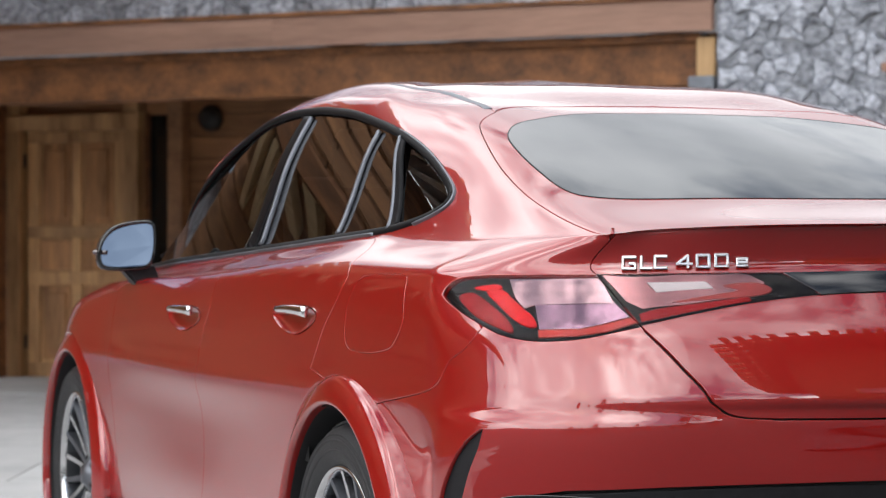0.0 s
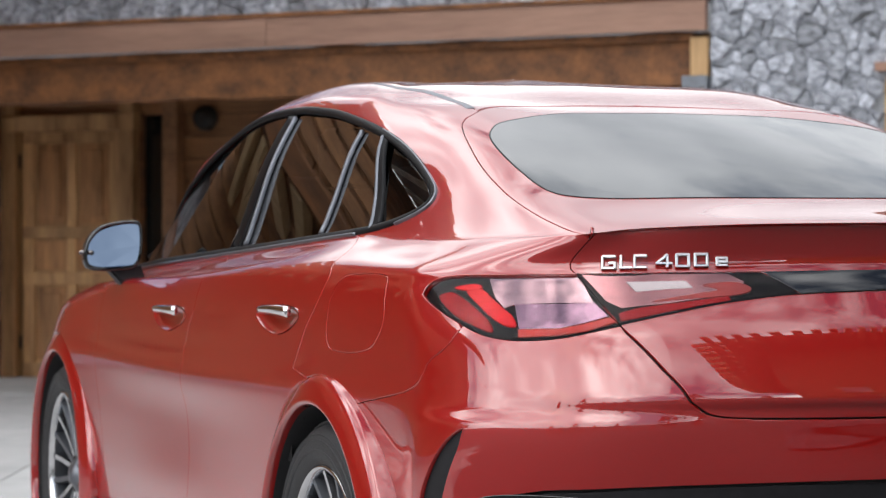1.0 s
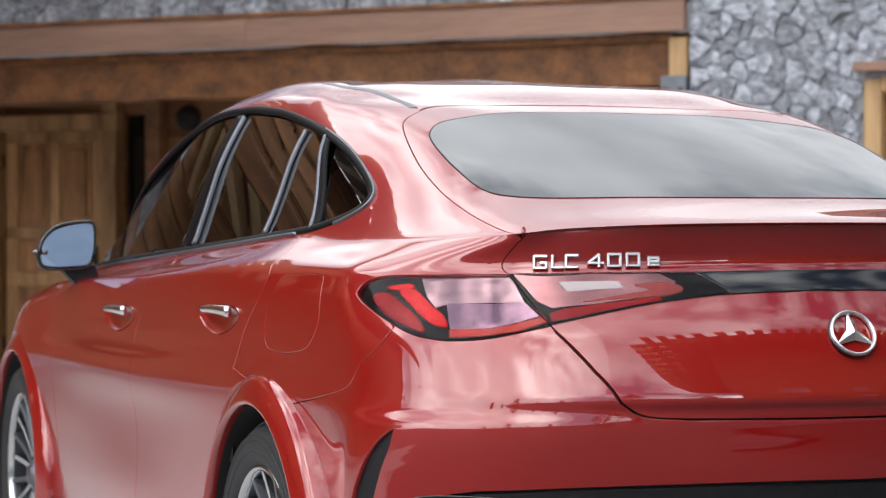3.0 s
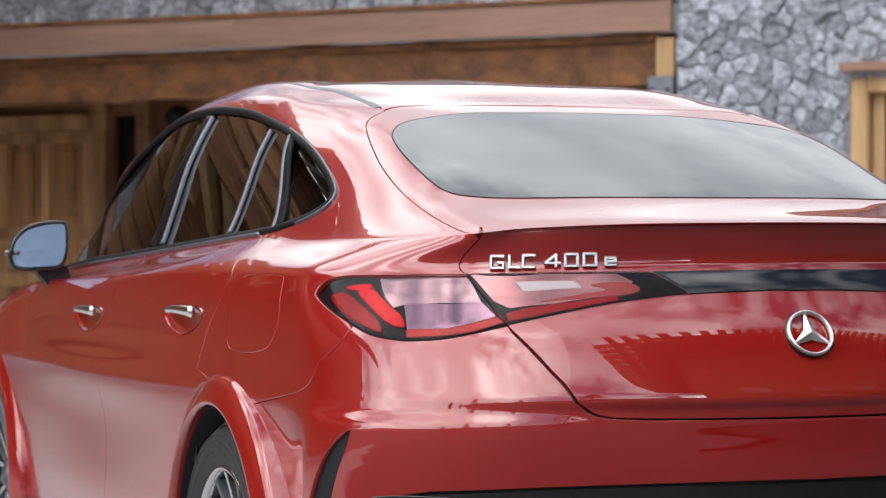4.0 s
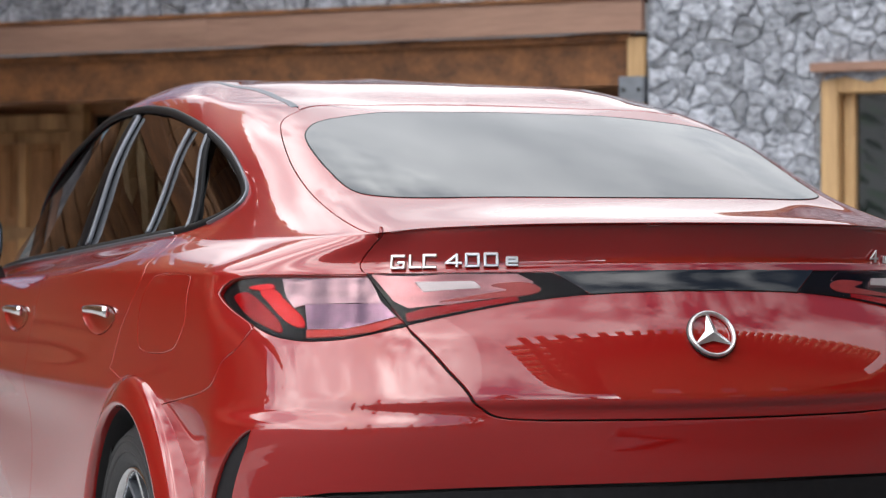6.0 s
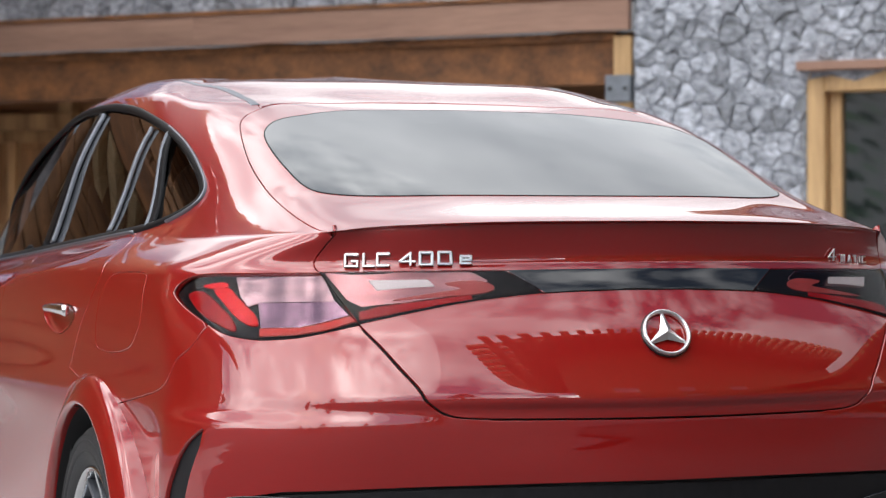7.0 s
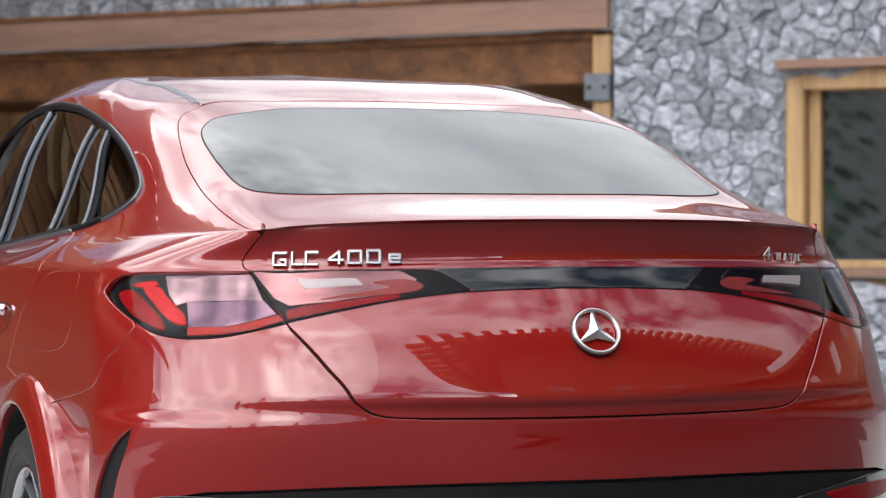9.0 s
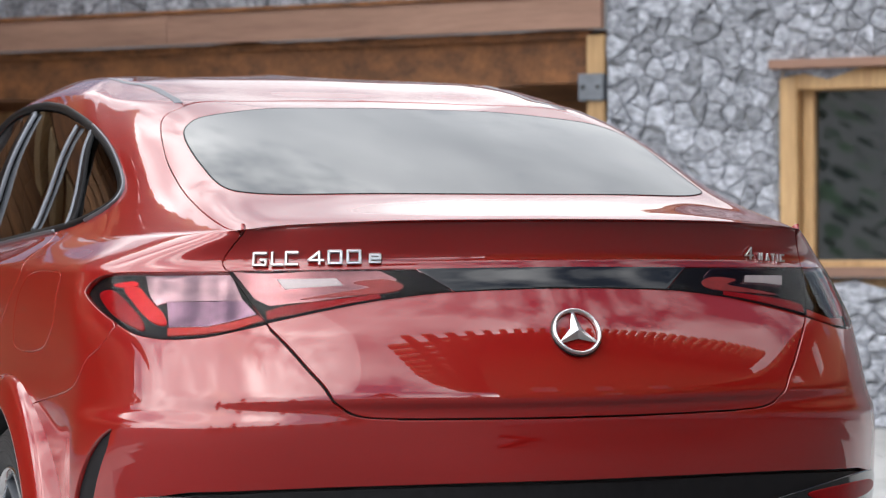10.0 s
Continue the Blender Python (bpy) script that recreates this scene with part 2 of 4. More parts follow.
def low_ring(z, y, w, zq=None, zm=None, zf=None, wf=0.0, nose=0.0, doors=0.0, flank=0.0):
    """A ring of the lower body: rear middle at (y, z), half width w, heights at quarter, doors and wing."""
    zq, zm, zf = zq or z, zm or zq or z, zf or zm or zq or z
    pts = [(s * w, y + d, z + (zq - z) * s ** 2) for s, d in PLAN]
    d = doors or w
    if flank:
        pts[-2:] = [(flank * .960, y + .65, zq), (flank, y + 1.30, zq)]
        w = flank
    pts += [(d + .005, y + 2.30, zm), (d, 3.30, (zm + zf) / 2), (w + wf, 4.05, zf), (w - .22 + wf, 4.62 - nose, zf - .03), (0, 4.79 - nose, zf - .04)]
    RINGS.append(pts)


def high_ring(*pts):
    x, y, z = pts[-1]
    RINGS.append([*pts, (0, y + .3 * x, z + .06 * x)])


low_ring(.18, .14, .89, doors=.85, flank=.86)
low_ring(.40, .05, .915, doors=.872, flank=.876)
low_ring(.56, .012, .924, doors=.880, flank=.885)
low_ring(.67, -.002, .924, doors=.887, flank=.891)
low_ring(.760, -.005, .914, .755, .745, .745, doors=.894, flank=.896)
low_ring(.797, -.006, .901, .795, .78, .78, doors=.896, flank=.897)
low_ring(.830, -.012, .893, .84, .81, .81)
low_ring(.936, .030, .888, .93, .90, .87, -.01)
low_ring(1.018, .078, .882, .985, .955, .92, -.03, .03)
low_ring(1.060, .108, .870, 1.03, 1.00, .955, -.07, .08)
low_ring(1.085, .117, .853, 1.06, 1.025, .98, -.12, .13)
high_ring((0, .104, 1.142), (.30, .145, 1.140), (.503, .225, 1.133), (.612, .292, 1.122), (.706, .537, 1.112), (.760, .85, 1.105), (.800, 1.30, 1.098),
          (.810, 2.3, 1.055), (.80, 3.1, 1.015), (.76, 3.8, .985), (.52, 4.35, .90))
high_ring((0, .112, 1.154), (.30, .153, 1.152), (.49, .238, 1.146), (.592, .312, 1.138), (.681, .582, 1.135), (.728, .88, 1.137), (.752, 1.30, 1.135),
          (.768, 2.3, 1.092), (.765, 3.1, 1.055), (.71, 3.8, 1.005), (.47, 4.28, .93))
high_ring((0, .42, 1.205), (.27, .455, 1.207), (.44, .53, 1.210), (.545, .63, 1.222), (.620, .77, 1.230), (.664, .93, 1.224), (.712, 1.30, 1.215),
          (.735, 2.3, 1.185), (.73, 3.0, 1.145), (.69, 3.5, 1.075), (.43, 4.0, 1.0))
high_ring((0, .80, 1.318), (.25, .83, 1.322), (.42, .885, 1.333), (.51, .95, 1.343), (.575, 1.03, 1.343), (.622, 1.13, 1.333), (.672, 1.40, 1.328),
          (.690, 2.2, 1.32), (.69, 2.8, 1.265), (.675, 3.3, 1.15), (.40, 3.8, 1.07))
high_ring((0, 1.15, 1.402), (.24, 1.16, 1.405), (.40, 1.175, 1.412), (.475, 1.20, 1.416), (.54, 1.27, 1.418), (.583, 1.37, 1.418), (.62, 1.60, 1.432),
          (.625, 2.1, 1.445), (.64, 2.6, 1.405), (.655, 3.2, 1.235), (.37, 3.6, 1.13))
high_ring((0, 1.32, 1.438), (.22, 1.33, 1.44), (.36, 1.345, 1.448), (.44, 1.38, 1.452), (.50, 1.44, 1.454), (.540, 1.53, 1.46), (.568, 1.70, 1.482),
          (.575, 2.1, 1.497), (.60, 2.6, 1.455), (.63, 3.1, 1.31), (.34, 3.45, 1.22))
high_ring((0, 1.65, 1.506), (.17, 1.66, 1.506), (.28, 1.67, 1.507), (.34, 1.69, 1.509), (.39, 1.73, 1.510), (.42, 1.80, 1.513), (.44, 1.93, 1.527),
          (.45, 2.15, 1.532), (.47, 2.5, 1.503), (.50, 2.85, 1.42), (.27, 3.05, 1.36))
high_ring(*[(0, 2.15 + .03 * k, 1.556 - .00015 * k * k) for k in range(11)])

NET = np.array(RINGS)                       # rings x columns x 3
for ring, push in ((3, -.005), (4, -.014), (5, -.010), (6, .002)):   # bumper shelf round the corners
    NET[ring, 2:5, 1] += push * np.array([.75, 1, 1])
NET[1, 7, 0] += .013                        # scalloped lower doors
NET[3, 7, 0] -= .006
NV, NU = NET.shape[0] - 1, NET.shape[1] - 1


def knots(w):
    """Cubic weights of the four net lines round a place w between the second and third."""
    return np.stack([-.5 * w + w * w - .5 * w ** 3, 1 - 2.5 * w * w + 1.5 * w ** 3, .5 * w + 2 * w * w - 1.5 * w ** 3, -.5 * w * w + .5 * w ** 3], -1)


def skin(u, v):
    """Points of the skin at net places u (0 the middle of the tail, NU the nose; minus: the right flank) and v (0 the sill, NV the roof)."""
    u, v = np.broadcast_arrays(np.asarray(u, float), np.asarray(v, float))
    a, side = np.abs(u), np.where(u < 0, 1.0, -1.0)
    v = np.clip(v, 0, NV)
    iu, iv = np.minimum(a.astype(int), NU - 1), np.minimum(v.astype(int), NV - 1)
    wu, wv = knots(a - iu), knots(v - iv)
    out = np.zeros(u.shape + (3,))
    for i in range(4):
        for j in range(4):
            c, r = iu + i - 1, np.maximum(iv + j - 1, 0)
            over = r > NV                       # past the roof's middle line the rings run on into the other half
            p = NET[np.where(over, 2 * NV - r, r), np.clip(np.abs(c), 0, NU)] * np.where((c < 0) ^ over, -1.0, 1.0)[..., None] ** np.array([1, 0, 0])
            out += p * (wu[..., i] * wv[..., j])[..., None]
    out[..., 0] *= side
    return out


def skin_normal(u, v):
    e = 1e-3
    v = np.clip(v, e, NV - e)
    n = np.cross(skin(u, v + e) - skin(u, v - e), skin(u + e, v) - skin(u - e, v))
    n /= np.maximum(np.linalg.norm(n, axis=-1, keepdims=True), 1e-9)
    return n


# ---- the chalet behind the car ----
B = pose(4.36, 9.92, 0, 0, 0, -43.7)          # local x along the front, y into the house


def at(x, y, z):
    return B @ pose(x, y, z)


def thing(name, bm, mat, label, category, group="", kind="", smooth=False):
    return tagged(mesh_object(name, bm, mat, None, "", smooth), label, category, group, kind)


rng = np.random.default_rng(7)


def stone_wall(name, x0, x1, z0, z1, y, hole=None, size=.100, limit=300, label=""):
    """A rubble wall: mortar core, each stone a bevelled, tilted piece of its own."""
    core = bmesh.new()
    if hole:
        a, b, c, d = hole
        for xa, xb, za, zb in ((x0, a, z0, z1), (b, x1, z0, z1), (a, b, z0, c), (a, b, d, z1)):
            if xb - xa > .01 and zb - za > .01:
                block((xb - xa, .4, zb - za), at((xa + xb) / 2, y + .2, (za + zb) / 2), 0, bm=core)
    else:
        block((x1 - x0, .4, z1 - z0), at((x0 + x1) / 2, y + .2, (z0 + z1) / 2), 0, bm=core)
    wall = tagged(mesh_object(name, core, MORTAR), label, "wall", "", "structure")
    w, h = x1 - x0, z1 - z0
    nx, nz = max(2, round(w / size)), max(2, round(h / (size * .8)))
    gx, gz = np.meshgrid((np.arange(nx) + .5) / nx * w, (np.arange(nz) + .5) / nz * h)
    gx = gx + (np.arange(nz) % 2)[:, None] * w / nx * .5
    pts = np.stack([gx.ravel(), gz.ravel()], 1) + rng.uniform(-.62, .62, (nx * nz, 2)) * np.array([w / nx, h / nz])
    pts = pts[rng.random(len(pts)) > .30]
    count = 0
    rest = bmesh.new()
    for poly in cells(pts, w, h):
        if len(poly) < 3:
            continue
        c = sum(poly) / len(poly)
        if hole and hole[0] - x0 < c[0] < hole[1] - x0 and hole[2] - z0 < c[1] < hole[3] - z0:
            continue
        if hole:                                 # keep stones clear of the opening
            poly = [np.array([q[0] if not (hole[2] - z0 < q[1] < hole[3] - z0 and hole[0] - x0 < q[0] < hole[1] - x0) else (hole[0] - x0 if c[0] < (hole[0] + hole[1]) / 2 - x0 else hole[1] - x0), q[1]]) for q in poly]
        span = max(np.hypot(*(q - c)) for q in poly)
        ragged = []
        for q, q2 in zip(poly, poly[1:] + poly[:1]):  # break each side once
            side = q2 - q
            ragged += [q, q + side * rng.uniform(.35, .65) + np.array([-side[1], side[0]]) * rng.uniform(-.16, .16)] if np.hypot(*side) > .35 * span else [q]
        poly = ragged
        d0, d1 = rng.uniform(.008, .034), rng.uniform(-.022, .022, 2)
        own = count < limit
        bm = bmesh.new() if own else rest
        origin = at(x0 + c[0], y, z0 + c[1])
        put = Matrix.Identity(4) if own else origin
        rings = []
        for shrink, depth in ((.995, .02), (.965, -d0 * .5), (.84, -d0), (.35, -d0 * 1.15)):
            ring = []
            for q in poly:
                v = (q - c) * shrink
                e = depth + (v @ d1 * 2.2 if depth < 0 else 0) + (rng.uniform(-.005, .005) if depth < 0 else 0)
                ring.append(bm.verts.new(put @ Vector((v[0], e, v[1]))))
            rings.append(ring)
        k = len(poly)
        for ra, rb in zip(rings, rings[1:]):
            for i in range(k):
                bm.faces.new((ra[i], ra[(i + 1) % k], rb[(i + 1) % k], rb[i]))
        bm.faces.new(rings[-1])
        count += 1
        if own:
            ob = mesh_object("stone", bm, STONE, wall)
            ob.matrix_world = origin
    if count > limit:
        tagged(mesh_object("rubble", rest, STONE_REST, wall), kind="stuff")
    else:
        rest.free()
    return wall


stone_wall("wall_stone_front", 0.0, 2.95, 0, 3.4, .02, hole=(1.10, 2.75, .80, 2.15), label="grey rubble stone wall with deep dark joints")
stone_wall("wall_stone_upper", -9.0, 0.0, 2.66, 3.4, .12, size=.11, limit=200, label="grey rubble stone wall above the timber fascia")
thing("roof", block((13.0, 5.5, .16), at(-3.0, 2.5, 3.85) @ pose(0, 0, 0, 9), .02), BEAM, "low dark boarded chalet roof", "roof", kind="structure")

# timber front of the porch
fascia = empty("trim_fascia", at(0, 0, 2.53), "weathered pinkish brown fascia board over the porch", "fascia", kind="structure")
for k, (a, b) in enumerate(((-9.2, -5.9), (-5.897, -3.10), (-3.097, -.012))):
    ob = part("board", rough_beam((b - a, .07, .20), Matrix.Identity(4), 3 + k, .004), FASCIA, fascia)
    ob.location = ((a + b) / 2, -.03, .005)
thing("trim_drip_edge", block((9.2, .16, .025), at(-4.6, .0, 2.648), .004), BEAM, "dark drip board along the top of the fascia", "drip board", kind="structure")
beam = thing("porch_beam", rough_beam((9.1, .24, .32), at(-4.68, .20, 2.27), 1.7, .03, 60), BEAM, "rough dark brown squared log beam under the fascia", "beam", kind="structure")
thing("porch_beam_shadow_board", block((9.0, .05, .05), at(-4.62, .06, 2.405), .006), BEAM, "thin dark board between fascia and beam", "board", kind="structure")
ceil = bmesh.new()
for i in range(16):
    block((9.1, .155, .03), at(-4.6, .41 + i * .16, 2.44), .004, bm=ceil)
thing("ceiling", ceil, BEAM, "dark boarded porch ceiling", "ceiling", kind="structure")
post = empty("corner_post", at(-.075, .05, 0), "honey coloured squared corner post with steel bracket", "post")
part("post_shaft", block((.12, .14, 2.40), pose(0, .02, 1.20), .01), NEWWOOD, post)
part("bracket", block((.17, .10, .17), pose(-.02, -.03, 2.07), .008), METAL_GREY, post, "grey steel bracket")
for dx in (-.05, .05):
    part("bolt", lathe(((0, .012), (.012, .010), (.014, 0)), pose(dx - .02, -.08, 2.07, 90), 10), IRON, post)

# porch back wall: planks, slit window, door
back = tagged(mesh_object("wall_porch_back", block((9.4, .2, 2.6), at(-4.6, 2.80, 1.3), 0), GAP), "brown horizontal plank wall of the porch", "wall", "", "structure")
for row in range(14):
    z = .09 + row * .18
    spans = ((-9.2, -6.96), (-5.40, -.1)) if z < 2.2 else ((-9.2, -.1),)
    for a, b in spans:
        ob = part("plank", rough_beam((b - a, .05, .172), Matrix.Identity(4), row * 2.3 + a, .006, 12), PLANK, back)
        ob.matrix_world = at((a + b) / 2, 2.68, z)
door = empty("door_1", at(-6.33, 2.62, 0), "old golden brown panelled wooden entrance door, closed", "door", kind="structure")
part("door_leaf", block((.96, .05, 2.04), pose(0, .03, 1.03), .004), DOORWOOD, door)
for x, w in ((-.42, .12), (.0, .09), (.42, .12)):
    part("stile", block((w, .03, 2.03), pose(x, -.005, 1.03), .006), DOORWOOD, door)
for z, h in ((.07, .12), (.83, .11), (1.21, .10), (1.99, .09)):
    part("rail", block((.96, .032, h), pose(0, -.006, z), .006), DOORWOOD, door)
for x in (-.20, .205):
    for z, h in ((.46, .60), (1.61, .66)):
        p = bmesh.new()
        block((.28, .02, h), pose(x, .006, z), .004, bm=p)
        block((.19, .03, h - .10), pose(x, -.006, z), .014, 2, bm=p)
        part("door_panel", p, DOORPANEL, door)
part("door_panel", block((.74, .02, .24), pose(0, .004, 1.02), .01, 2), DOORPANEL, door)
for z in (.30, 1.80):
    part("hinge", lathe(((0, .06), (.014, .055), (.014, -.055), (0, -.06)), pose(-.50, -.02, z), 10), IRON, door)
handle = part("door_handle", block((.03, .05, .16), pose(.40, -.035, 1.02), .008), IRON, door)
for x, w, name in ((-6.90, .13, "left"), (-5.77, .14, "right")):
    thing("trim_door_post", rough_beam((2.26, .16, w), at(x, 2.60, 1.13) @ pose(0, 0, 0, 0, -90, 0), x, .008, 20), DOORWOOD, "golden brown timber door post", "door frame", "door frame posts", "structure")
thing("trim_door_lintel", rough_beam((1.3, .18, .14), at(-6.33, 2.59, 2.11), 9.1, .008, 12), DOORWOOD, "golden brown timber door lintel", "lintel", kind="structure")
slit = empty("window_2", at(-5.56, 2.66, 1.5), "tall narrow dark side light beside the door", "window", kind="structure")
part("pane", block((.23, .02, 1.30), pose(0, .03, 0), .0), DIMGLASS, slit)
for x in (-.125, .125):
    part("window_frame", block((.035, .06, 1.36), pose(x, 0, 0), .004), BEAM, slit)
part("below_board", block((.28, .05, .86), pose(0, .03, -1.09), .004), PLANK, slit)
thing("porch_post", rough_beam((2.26, .14, .14), at(-5.33, 2.54, 1.13) @ pose(0, 0, 0, 0, -90, 0), 4.4, .01, 20), PLANK, "brown squared timber post against the porch wall", "post")
thing("porch_post", rough_beam((2.30, .16, .16), at(-7.02, 2.42, 1.15) @ pose(0, 0, 0, 0, -90, 0), 6.4, .01, 20), BEAM, "dark squared timber post beside the door", "post")
lampw = empty("wall_lamp", at(-5.07, 2.60, 2.12), "round dark iron wall lamp on the porch planks", "wall lamp")
part("backplate", lathe(((0, 0), (.075, 0), (.085, .012), (.085, .03), (0, .035)), pose(0, .06, 0, 90), 24), IRON, lampw)
part("shade", lathe(((0, .10), (.05, .098), (.085, .07), (.105, .03), (.108, 0), (.09, 0)), pose(0, .02, 0, 90), 28), IRON, lampw)
thing("step", block((9.0, 2.2, .05), at(-4.6, 1.75, -.012), .004), PAVING, "low pale paved porch floor", "step", kind="structure")

# larch window in the stone wall
win = empty("window_1", at(1.93, .06, 1.47), "honey larch framed window with dark reflecting pane", "window", kind="structure")
for n_, s, p in (("lintel_board", (1.74, .16, .055), (0, -.06, .70)), ("window_sill", (1.66, .18, .06), (0, -.03, -.545)), ("apron_board", (1.60, .08, .055), (0, .02, -.61))):
    part(n_, block(s, pose(*p), .006), FASCIA if n_ != "apron_board" else NEWWOOD, win)
for x in (-.775, .775):
    part("window_frame", block((.11, .16, 1.24), pose(x, .04, .05), .008), NEWWOOD, win)
part("window_frame", block((1.44, .16, .12), pose(0, .04, .61), .008), NEWWOOD, win)
part("window_frame", block((1.44, .12, .05), pose(0, .06, -.50), .006), NEWWOOD, win)
for x in (-.68, .68):
    part("sash", block((.07, .07, 1.04), pose(x, .10, .04), .006), NEWWOOD, win)
part("pane", block((1.34, .012, 1.06), pose(0, .13, .03), 0), DARKGLASS, win)

# yard
ground = bmesh.new()
bmesh.ops.create_grid(ground, x_segments=40, y_segments=40, size=400)
for v in ground.verts:
    r = v.co.length
    v.co.z = -.03 + max(0, r - 60) * .16 + (max(0, r - 60) * .05) * noise.noise(v.co * .01)
thing("ground", ground, GROUND, "dark tarmac yard running out to rising ground", "ground", kind="structure", smooth=True)


# ---- the car ----
from mathutils.geometry import delaunay_2d_cdt

car = empty("car", pose(0, 0, 0), "glossy red coupe-style family car parked on pale paving", "car")


def curve(pts, n=8, closed=True):
    """A smooth line through net places; a place given twice makes a corner."""
    P = [np.array(p, float) for p in pts]
    out, k = [], len(P)
    for i in range(k if closed else k - 1):
        b, c = P[i], P[(i + 1) % k]
        if np.allclose(b, c):
            continue
        a = P[(i - 1) % k] if closed or i else b
        d = P[(i + 2) % k] if closed or i + 2 < k else c
        a = b if np.allclose(a, b) else a
        d = c if np.allclose(c, d) else d
        for j in range(n):
            w = knots(np.array(j / n))
            ta = b if a is b else a
            out.append(w[0] * ta + w[1] * b + w[2] * c + w[3] * d if a is not b and d is not c else b + (c - b) * (j / n) if a is b and d is c else w[0] * ta + w[1] * b + w[2] * c + w[3] * d)
    if not closed:
        out.append(P[-1])
    return np.array(out)


def inside(q, loop):
    x, y = q[:, 0], q[:, 1]
    r = np.zeros(len(q), bool)
    a = loop
    b = np.roll(loop, -1, 0)
    for (x0, y0), (x1, y1) in zip(a, b):
        if y0 != y1:
            r ^= ((y0 > y) != (y1 > y)) & (x < (x1 - x0) * (y - y0) / (y1 - y0) + x0)
    return r


def panel(name, loop, mat, parent, calm=0.0, lift=0.0, gap=.0022, depth=.012, holes=(), du=.11, dv=.16, label="", flip=False, bulge=0.0, even=False):
    """A sheet of the skin inside a closed line of net places, lifted off it, edges turned in; flip: its twin on the other flank."""
    sign = -1 if flip else 1
    loops = [np.array(l, float) * np.array([sign, 1]) for l in (loop, *holes)]
    lo, hi = loops[0].min(0), loops[0].max(0)
    gu, gv = np.meshgrid(np.arange(lo[0] + du / 2, hi[0], du), np.arange(lo[1] + dv / 2, hi[1], dv))
    q = np.stack([gu.ravel(), gv.ravel()], 1)
    keep = inside(q, loops[0])
    for h in loops[1:]:
        keep &= ~inside(q, h)
    q = q[keep]
    for l in loops:                              # drop inner places that crowd the edge
        if len(q):
            far = np.full(len(q), 9.0)
            for p in l:
                far = np.minimum(far, np.hypot((q[:, 0] - p[0]) / du, (q[:, 1] - p[1]) / dv))
            q = q[far > .35]
    pts, edges, spans = [], [], []
    for l in loops:
        k = len(pts)
        pts += [tuple(p) for p in l]
        edges += [(k + i, k + (i + 1) % len(l)) for i in range(len(l))]
        spans.append((k, len(l)))
    pts += [tuple(p) for p in q]
    vs, _, fs, ov, _, _ = delaunay_2d_cdt([Vector(p) for p in pts], edges, [], 0, 1e-7)
    uv = np.array([tuple(v) for v in vs])
    cen = np.array([uv[list(f)].mean(0) for f in fs])
    ok = inside(cen, loops[0])
    for h in loops[1:]:
        ok &= ~inside(cen, h)
    pos, nor = skin(uv[:, 0], uv[:, 1]), skin_normal(uv[:, 0], uv[:, 1])
    shade_n = nor
    if calm:
        shade_n = sum(skin_normal(uv[:, 0] + a * calm, np.clip(uv[:, 1] + b * calm, .1, NV - .1)) for a in (-1, -.5, 0, .5, 1) for b in (-1, -.5, 0, .5, 1))
        shade_n = shade_n / np.linalg.norm(shade_n, axis=1, keepdims=True)
    if even:                                     # glass: one steady curve over the whole pane
        x, y, z = (pos - pos.mean(0)).T
        basis = np.stack([np.ones_like(x), x if np.ptp(x) > .6 else y, z], 1)
        weight = np.linalg.lstsq(basis, nor, rcond=None)[0]
        shade_n = basis @ weight
        shade_n = shade_n / np.linalg.norm(shade_n, axis=1, keepdims=True)
    where = {}
    for i, o in enumerate(ov):
        for j in o:
            where[j] = i
    pos = pos + nor * lift
    if bulge:
        e = np.full(len(uv), 9.0)
        for p in skin(loops[0][:, 0], loops[0][:, 1]):
            e = np.minimum(e, np.linalg.norm(pos - p, axis=1))
        pos = pos + nor * (bulge * np.minimum(1, e / .03) ** .6)[:, None]
    faces = [tuple(f) if sign > 0 else tuple(f) for f, k in zip(fs, ok) if k]
    verts, norms = pos.copy(), shade_n.copy()
    extra, extra_n = [], []
    for s, (k, n) in enumerate(spans):
        ids = [where[k + i] for i in range(n)]
        p = pos[ids]
        t = np.roll(p, -1, 0) - np.roll(p, 1, 0)
        inw = np.cross(nor[ids], t)
        inw /= np.maximum(np.linalg.norm(inw, axis=1, keepdims=True), 1e-9)
        # make it point into the sheet
        a = loops[s]
        area = (a[:, 0] * np.roll(a[:, 1], -1) - a[:, 1] * np.roll(a[:, 0], -1)).sum()
        probe = skin(a[0, 0] * .999 + a[:, 0].mean() * .001, a[0, 1] * .999 + a[:, 1].mean() * .001) - skin(a[0, 0], a[0, 1])
        face_in = 1.0 if (SIDE_TURN * area) > 0 else -1.0
        inw *= face_in * (1 if s == 0 else -1)
        verts[ids] = p + inw * gap
        base = len(verts) + len(extra)
        for row, (dn, di) in enumerate(((.0016, -.0012), (depth, -.0016))):
            extra += list(verts[ids] - nor[ids] * dn + inw * di)
            extra_n += list(-inw * (.75 if row == 0 else 1) + nor[ids] * (.65 if row == 0 else 0))
        first, second = list(range(base, base + n)), list(range(base + n, base + 2 * n))
        for ra, rb in ((ids, first), (first, second)):
            for i in range(n):
                j = (i + 1) % n
                if ra[i] != ra[j]:
                    faces.append((ra[i], ra[j], rb[j], rb[i]))
    if extra:
        verts, norms = np.vstack([verts, extra]), np.vstack([norms, extra_n])
    me = bpy.data.meshes.new(name)
    me.from_pydata(verts.tolist(), [], faces)
    me.update()
    # turn each face to agree with the skin
    bm = bmesh.new()
    bm.from_mesh(me)
    bm.verts.ensure_lookup_table()
